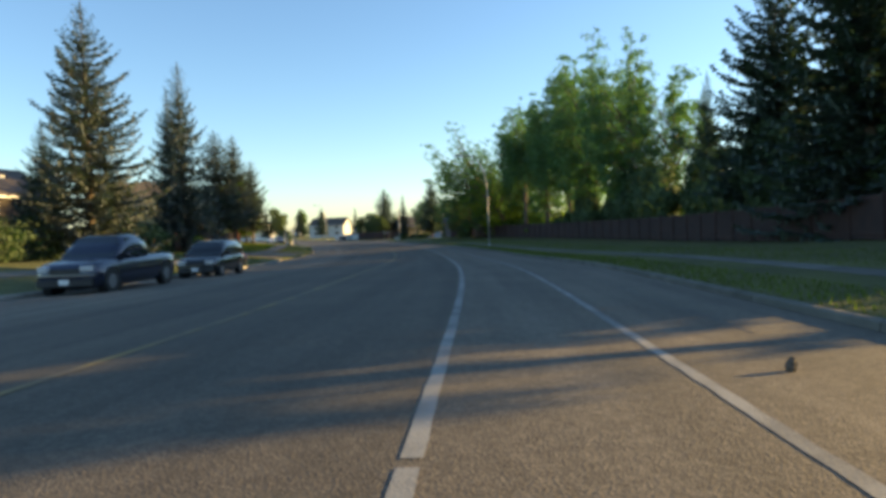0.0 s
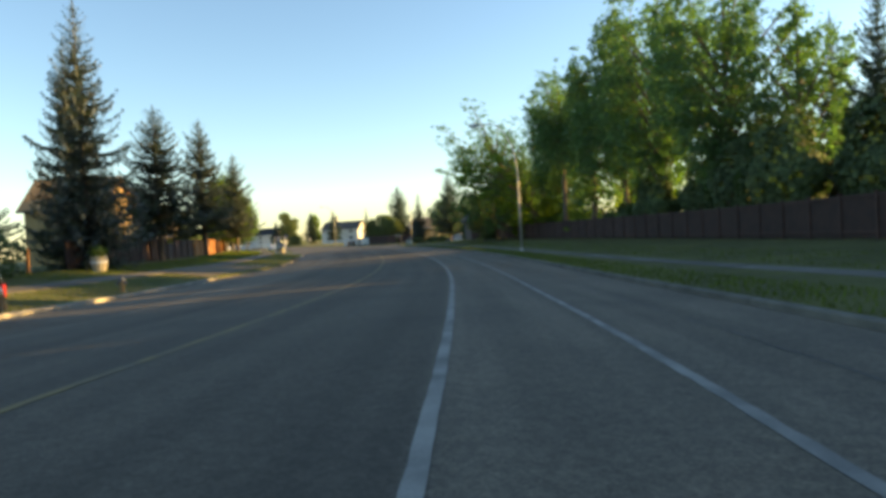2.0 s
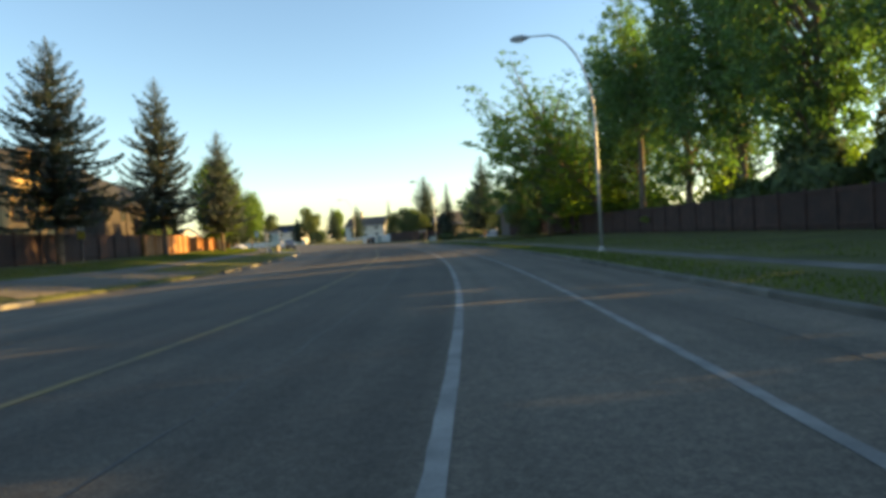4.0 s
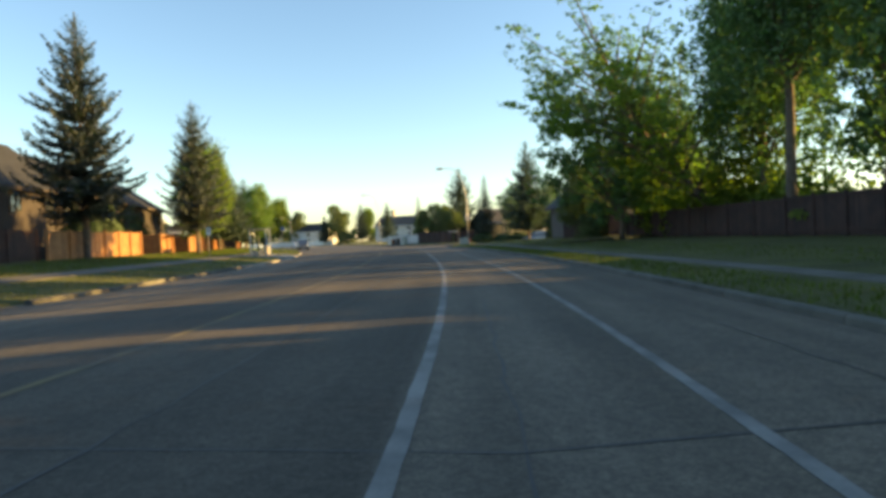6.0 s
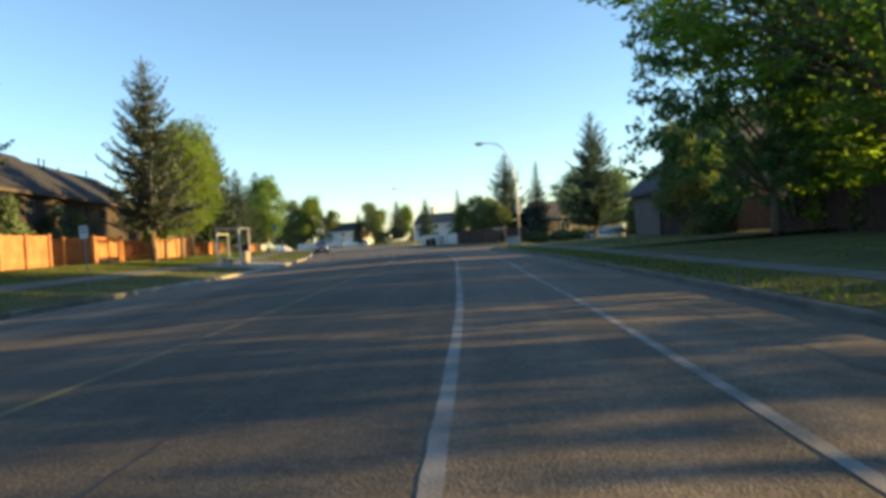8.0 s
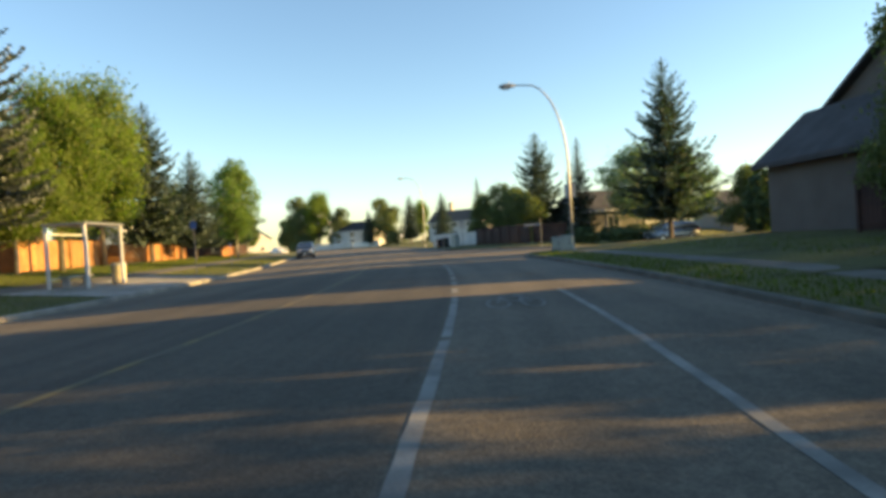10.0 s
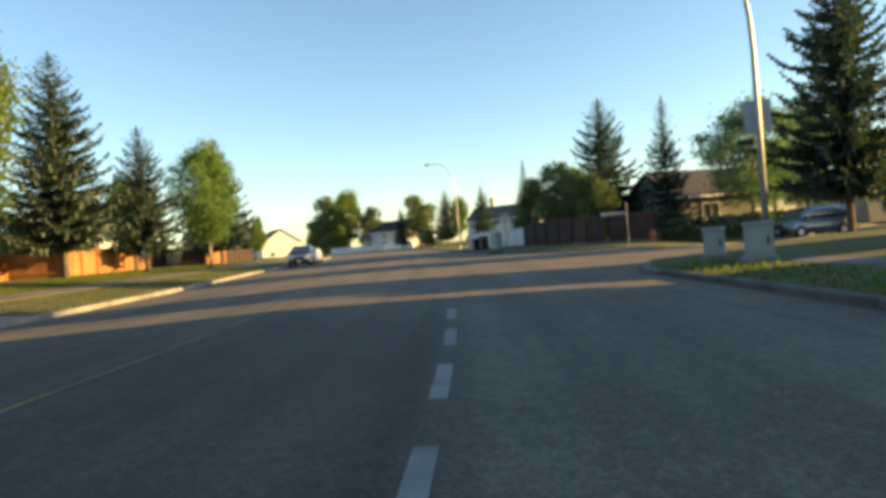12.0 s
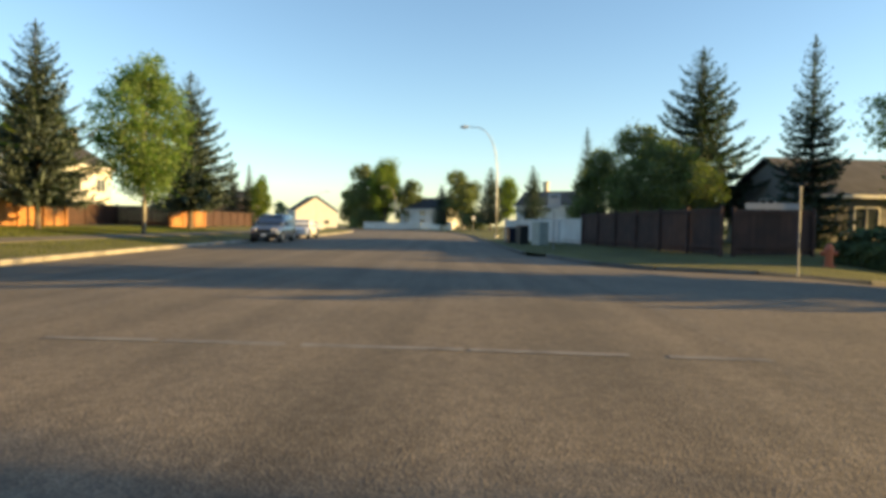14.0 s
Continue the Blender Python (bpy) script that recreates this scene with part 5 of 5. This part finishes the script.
part("name_blade", Shape().box(-0.66, 0, 1.74, 1.28, 0.02, 0.16), SIGN_BACK, street_sign)
sign_post("road_sign", "road sign far along the road", *spot(200, 6.5), 35, 2.4, ((2.1, 0.4, 0.5, SIGN_WHITE, 1),))


def hydrant(x, y, main, cap):
    h = thing("fire_hydrant", "small painted fire hydrant on the grass", "fire hydrant", "hydrants", pose(x, y, ground_z(x, y) - 0.03))
    part("barrel", Shape().tube([(0, 0, 0), (0, 0, 0.06), (0, 0, 0.07), (0, 0, 0.5)], [0.17, 0.17, 0.11, 0.11], 12), main, h)
    part("bonnet", Shape().tube([(0, 0, 0.5), (0, 0, 0.53), (0, 0, 0.64), (0, 0, 0.7)], [0.14, 0.14, 0.09, 0.03], 12), cap, h)
    for sx in (-1, 1):
        part("outlet", Shape().tube([(0.1 * sx, 0, 0.42), (0.22 * sx, 0, 0.42)], [0.06, 0.065], 10), cap, h)
    return h


hydrant(-12.7, 43.6, HYDRANT_TAN, HYDRANT_CAP)
hydrant(-12.6, 141.5, HYDRANT, HYDRANT)


# ---- bus shelter ----
def shelter(x, y, rz):
    s = thing("bus_shelter", "glass bus shelter with pale frame and blue roof edge", "bus shelter", "", pose(x, y, ground_z(x, y) + 0.03, 0, 0, rz))
    for px in (-1.5, 1.5):
        for py in (-0.7, 0.7):
            part("post", Shape().box(px, py, 1.2, 0.09, 0.09, 2.4), TRIM_WHITE, s)
        pane = part("pane", Shape().box(px, 0, 1.25, 0.012, 1.28, 1.7), SHELTER_GLASS, s)
        pane.visible_shadow = False
    pane = part("pane", Shape().box(0, 0.7, 1.25, 2.88, 0.012, 1.7), SHELTER_GLASS, s)
    pane.visible_shadow = False
    part("roof", Shape().box(0, 0, 2.44, 3.2, 1.6, 0.07, 0, 0.02), LAMP_GREY, s)
    for rz_ in (0.4, 2.1):
        part("rail", Shape().box(0, 0.7, rz_, 2.9, 0.05, 0.06), TRIM_WHITE, s)
    bench = part("bench", Shape().box(0, 0.45, 0.45, 2.0, 0.36, 0.06).box(-0.8, 0.45, 0.21, 0.06, 0.3, 0.42).box(0.8, 0.45, 0.21, 0.06, 0.3, 0.42), STEEL, s)
    return s


shx, shy, shr = along_road(113.2, -13.7)
shelter(shx - 0.35, shy - 0.12, shr)
bin_ = thing("litter_bin", "pale concrete litter bin beside the bus shelter", "litter bin", "", pose(*spot(115.2, -13.7), height(-13.7, 115.2) + 0.02))
part("body", Shape().tube([(0, 0, 0), (0, 0, 0.05), (0, 0, 0.8)], [0.24, 0.27, 0.3], 14), PLANTER, bin_)
part("rim", Shape().tube([(0, 0, 0.8), (0, 0, 0.9)], [0.32, 0.27], 14), STEEL, bin_)

planter = thing("planter", "tall pale planter with a green plant, on the lawn", "planter", "", pose(-20.6, 54.6, ground_z(-20.6, 54.6) - 0.02))
part("pot", Shape().tube([(0, 0, 0), (0, 0, 0.35), (0, 0, 0.8), (0, 0, 0.95)], [0.34, 0.42, 0.46, 0.5], 14), PLANTER, planter)
part("band", Shape().tube([(0, 0, 0.5), (0, 0, 0.66)], [0.47, 0.475], 14), SIGN_WHITE, planter)
plant = shrub("plant", "leafy green plant growing in the planter", -20.6, 54.6, 0.45, 0.45, 0.4, 500, 0.08, ASH)
plant.matrix_basis = pose(-20.6, 54.6, ground_z(-20.6, 54.6) + 0.83)
post_ = thing("wooden_post", "pale wooden post on the lawn under spruces", "post", "", None, Shape().box(-23.6, 52.6, ground_z(-23.6, 52.6) + 0.7, 0.16, 0.16, 1.5, 0.3, 0.02), CEDAR)
for i, (mx, my, w, h, m, lab) in enumerate(((-26.6, 155.6, 0.55, 1.05, BLACK, "dark wheeled bin beside the white fence"), (-25.2, 154.5, 0.9, 1.25, BOX_GREEN, "grey metal mailbox cabinet beside the white fence"), (-27.9, 157.4, 0.5, 0.95, CAR_NAVY, "dark blue wheeled bin beside the white fence"))):
    b = thing("wheeled_bin" if i != 1 else "mailbox_cabinet", lab, "bin" if i != 1 else "mailbox", "", pose(mx, my, ground_z(mx, my) - 0.02, 0, 0, -45))
    part("body", Shape().box(0, 0, h / 2, w, 0.55, h, 0, 0.02), m, b)
    part("lid", Shape().box(0, 0, h + 0.03, w + 0.06, 0.62, 0.06, 0, 0.02), m, b)
pebble = Shape().tube([(0, 0, 0), (0, 0, 0.03), (0.01, 0, 0.07), (0.02, 0.01, 0.10)], [0.035, 0.045, 0.038, 0.015], 8)
thing("stone", "small dark stone lying on the road", "stone", "", pose(4.9, 4.15, height(2.3, 4.15)), pebble, BARK)


# ---- cars ----
def car(x, y, rz, paint, kind, label):
    """Front at local -y. kind: suv, sedan or pickup."""
    L, W, H = {"suv": (4.7, 1.86, 1.70), "sedan": (4.6, 1.80, 1.46), "pickup": (5.6, 1.95, 1.82), "van": (5.0, 1.95, 1.85)}[kind]
    o, yy = beside(x, y)
    z = height(max(o, left_kerb(yy) + 0.2), yy) if o < 4.4 else 0.045 - fall(x, y)
    c = thing("car", label, "car", "parked cars", pose(x, y, z, 0, 0, rz))
    hl, hw = L / 2, W / 2
    belt = H * 0.60

    def loft(st, name, material, parent=c):
        """Stations along the car: (y, bottom, top, half width at the waist, half width at the top)."""
        s = Shape()
        for yy_, zb, zt, w0, w1 in st:
            h = zt - zb
            half = [(w0 * 0.86, zb), (w0 * 0.96, zb + h * 0.10), (w0, zb + h * 0.34), (w0 * 0.995, zb + h * 0.58), (w1 + (w0 - w1) * 0.25, zb + h * 0.86), (w1 * 0.93, zb + h * 0.965), (w1 * 0.72, zt)]
            s.v += [(x_, yy_, z_) for x_, z_ in half] + [(-x_, yy_, z_) for x_, z_ in reversed(half)]
        n, m = len(st), 14
        s.f = [(m * r + i, m * r + (i + 1) % m, m * r + m + (i + 1) % m, m * r + m + i) for r in range(n - 1) for i in range(m)] + [tuple(range(m - 1, -1, -1)), tuple(range(m * (n - 1), m * n))]
        return part(name, s, material, parent, "", True)

    hood = belt - 0.04
    loft([(-hl, 0.46, hood - 0.30, hw * 0.72, hw * 0.66), (-hl + 0.07, 0.32, hood - 0.16, hw * 0.88, hw * 0.80), (-hl + 0.25, 0.24, hood - 0.07, hw * 0.96, hw * 0.86), (-hl + 0.60, 0.22, hood - 0.01, hw, hw * 0.90), (-hl + 1.15, 0.22, belt, hw, hw * 0.93), (0, 0.22, belt + 0.02, hw, hw * 0.95),
          (hl - 0.7, 0.22, belt + 0.03, hw, hw * 0.95), (hl - 0.25, 0.26, belt + 0.01, hw * 0.97, hw * 0.92), (hl - 0.06, 0.34, belt - 0.06, hw * 0.90, hw * 0.86), (hl, 0.48, belt - 0.16, hw * 0.80, hw * 0.78)], "body", paint)
    f0 = -hl + {"suv": 1.05, "sedan": 1.15, "pickup": 1.25, "van": 0.75}[kind]
    rear = {"suv": hl - 0.06, "sedan": hl - 0.75, "pickup": 0.65, "van": hl - 0.05}[kind]
    slope_r = {"suv": 0.40, "sedan": 0.85, "pickup": 0.2, "van": 0.22}[kind]
    cab = loft([(f0, belt - 0.06, belt + 0.02, hw * 0.90, hw * 0.84), (f0 + 0.40, belt - 0.06, belt + (H - belt) * 0.56, hw * 0.93, hw * 0.80), (f0 + 0.80, belt - 0.06, H - 0.05, hw * 0.94, hw * 0.75), (f0 + 1.25, belt - 0.06, H, hw * 0.94, hw * 0.77), ((f0 + 1.25 + rear - slope_r) / 2, belt - 0.06, H, hw * 0.94, hw * 0.77),
                (rear - slope_r, belt - 0.06, H - 0.05, hw * 0.93, hw * 0.75), (rear - slope_r * 0.4, belt - 0.06, belt + (H - belt) * 0.55, hw * 0.92, hw * 0.80), (rear, belt - 0.06, belt + 0.04, hw * 0.9, hw * 0.84)], "cabin", paint)
    # window panes just proud of the cabin
    e = 0.03
    ws = Shape().face((-hw * 0.84, f0 + 0.05 - e, belt + 0.05), (hw * 0.84, f0 + 0.05 - e, belt + 0.05), (hw * 0.68, f0 + 0.76 - e, H - 0.06), (-hw * 0.68, f0 + 0.76 - e, H - 0.06))
    part("windscreen", ws, CAR_GLASS, c)
    part("rear_window", Shape().face((hw * 0.78, rear + e, belt + 0.12), (-hw * 0.78, rear + e, belt + 0.12), (-hw * 0.66, rear - slope_r * 0.9 + e, H - 0.10), (hw * 0.66, rear - slope_r * 0.9 + e, H - 0.10)), CAR_GLASS, c)
    split = [f0 + 0.45, f0 + 1.45, (f0 + 1.45 + rear - slope_r * 0.6) / 2 + 0.35, rear - slope_r * 0.6]
    for sx in (-1, 1):
        for a, b in zip(split, split[1:]):
            if b - a < 0.3:
                continue
            lo, hi = belt + 0.06, H - 0.12
            tl = a + (0.34 if a == split[0] else 0.02)
            pts = [(sx * (hw * 0.935 + e), a + 0.04, lo), (sx * (hw * 0.935 + e), b - 0.04, lo), (sx * (hw * 0.785 + e), b - 0.08, hi), (sx * (hw * 0.785 + e), tl + 0.04, hi)]
            part("side_window", Shape().face(*(pts if sx > 0 else pts[::-1])), CAR_GLASS, c)
        part("wing_mirror", Shape().box(sx * (hw + 0.06), f0 + 0.55, belt + 0.08, 0.2, 0.1, 0.14, 0, 0.02), paint, c)
        part("headlight", Shape().box(sx * hw * 0.66, -hl + 0.06, hood - 0.22, 0.36, 0.16, 0.15, sx * 0.35, 0.02), HEADLIGHT, c)
        part("tail_light", Shape().box(sx * hw * 0.76, hl - 0.04, belt - 0.2, 0.22, 0.1, 0.3, 0, 0.02), TAIL_RED, c)
        for wy in (-hl + 0.85, hl - 0.95):
            r = 0.34 if kind != "pickup" else 0.38
            tyre = part("wheel", Shape().tube([(sx * (hw - 0.23), wy, r), (sx * (hw - 0.20), wy, r), (sx * (hw - 0.03), wy, r), (sx * (hw + 0.0), wy, r)], [r * 0.9, r, r, r * 0.9], 20), RUBBER, c)
            part("rim", Shape().tube([(sx * (hw - 0.05), wy, r), (sx * (hw + 0.012), wy, r)], [r * 0.66, r * 0.58], 16), RIM, tyre)
            part("wheel_arch", Shape().tube([(sx * (hw - 0.25), wy, r + 0.02), (sx * (hw + 0.004), wy, r + 0.02)], [r * 1.16, r * 1.16], 20), BLACK, c)
    part("grille", Shape().box(0, -hl - 0.005, hood - 0.3, hw * 0.9, 0.05, 0.16, 0, 0.01), BLACK, c)
    part("bumper", Shape().box(0, -hl + 0.02, 0.42, hw * 1.7, 0.14, 0.2, 0, 0.03), BLACK if kind != "sedan" else paint, c)
    part("bumper", Shape().box(0, hl - 0.02, 0.45, hw * 1.7, 0.14, 0.2, 0, 0.03), BLACK if kind != "sedan" else paint, c)
    part("number_plate", Shape().box(0, -hl - 0.06, 0.44, 0.3, 0.012, 0.15), SIGN_WHITE, c)
    if kind == "suv":
        for sx in (-1, 1):
            part("roof_rail", Shape().box(sx * hw * 0.62, 0.5, H + 0.03, 0.05, 1.9, 0.06), BLACK, c)
    return c


car(*spot(30.6, -11.6), heading(30), CAR_BLACK, "suv", "black sport utility vehicle parked at the kerb facing the camera")
car(*spot(21.0, -11.7), heading(20), CAR_NAVY, "pickup", "dark pickup truck parked at the kerb in shade")
car(*spot(155.8, -9.45), heading(155), CAR_SILVER, "suv", "silver sport utility vehicle parked at the kerb")
car(*spot(165.0, -9.9), heading(165), CAR_WHITE, "sedan", "white car parked behind a silver one")
car(-3.5, 151.2, -55, CAR_SILVER, "van", "silver van parked on the side street")
car(*spot(205.0, -16.5), 60, CAR_WHITE, "sedan", "white car far beside the road")


# ---- grass blades along the verges ----
def grass(name, label, y0, y1, o0, o1, count, tall, seed):
    gen = np.random.default_rng(seed)
    s = Shape()
    ys, us = gen.uniform(y0, y1, count), gen.uniform(0, 1, count)
    for y, u, a, k in zip(ys, us, gen.uniform(0, 6.28, count), gen.uniform(0.5, 1.3, count)):
        lo, hi = (f(y) if callable(f) else f for f in (o0, o1))
        x, yy = spot(float(y), float(lo + (hi - lo) * u))
        z = ground_z(x, yy) - 0.01
        dx, dy, t = math.cos(a) * 0.018, math.sin(a) * 0.018, tall * k
        s.face((x - dx, yy - dy, z), (x + dx, yy + dy, z), (x + dy * 2.2, yy - dx * 2.2, z + t))
    return thing(name, label, "grass", "", None, s, BLADE, "stuff")


grass("grass_verge", "uneven grass blades along the right kerb", 2, 118, 4.52, 5.95, 14000, 0.085, 3)
grass("grass_verge", "uneven grass blades beside the footpath", 2, 116, 8.25, 12, 9000, 0.085, 4)
grass("grass_verge", "uneven grass blades along the left kerb", 25, 150, lambda y: left_kerb(y) - 3.7, lambda y: left_kerb(y) - 0.15, 14000, 0.085, 5)
grass("grass_lawn", "uneven sunlit grass on the lawn before the cedar fence", 88, 165, lambda y: left_kerb(y) - 10.5, lambda y: left_kerb(y) - 5.4, 30000, 0.10, 6)
grass("grass_lawn", "uneven grass on the lawn before the cedar fence", 50, 88, lambda y: left_kerb(y) - 9.5, lambda y: left_kerb(y) - 5.4, 10000, 0.10, 7)
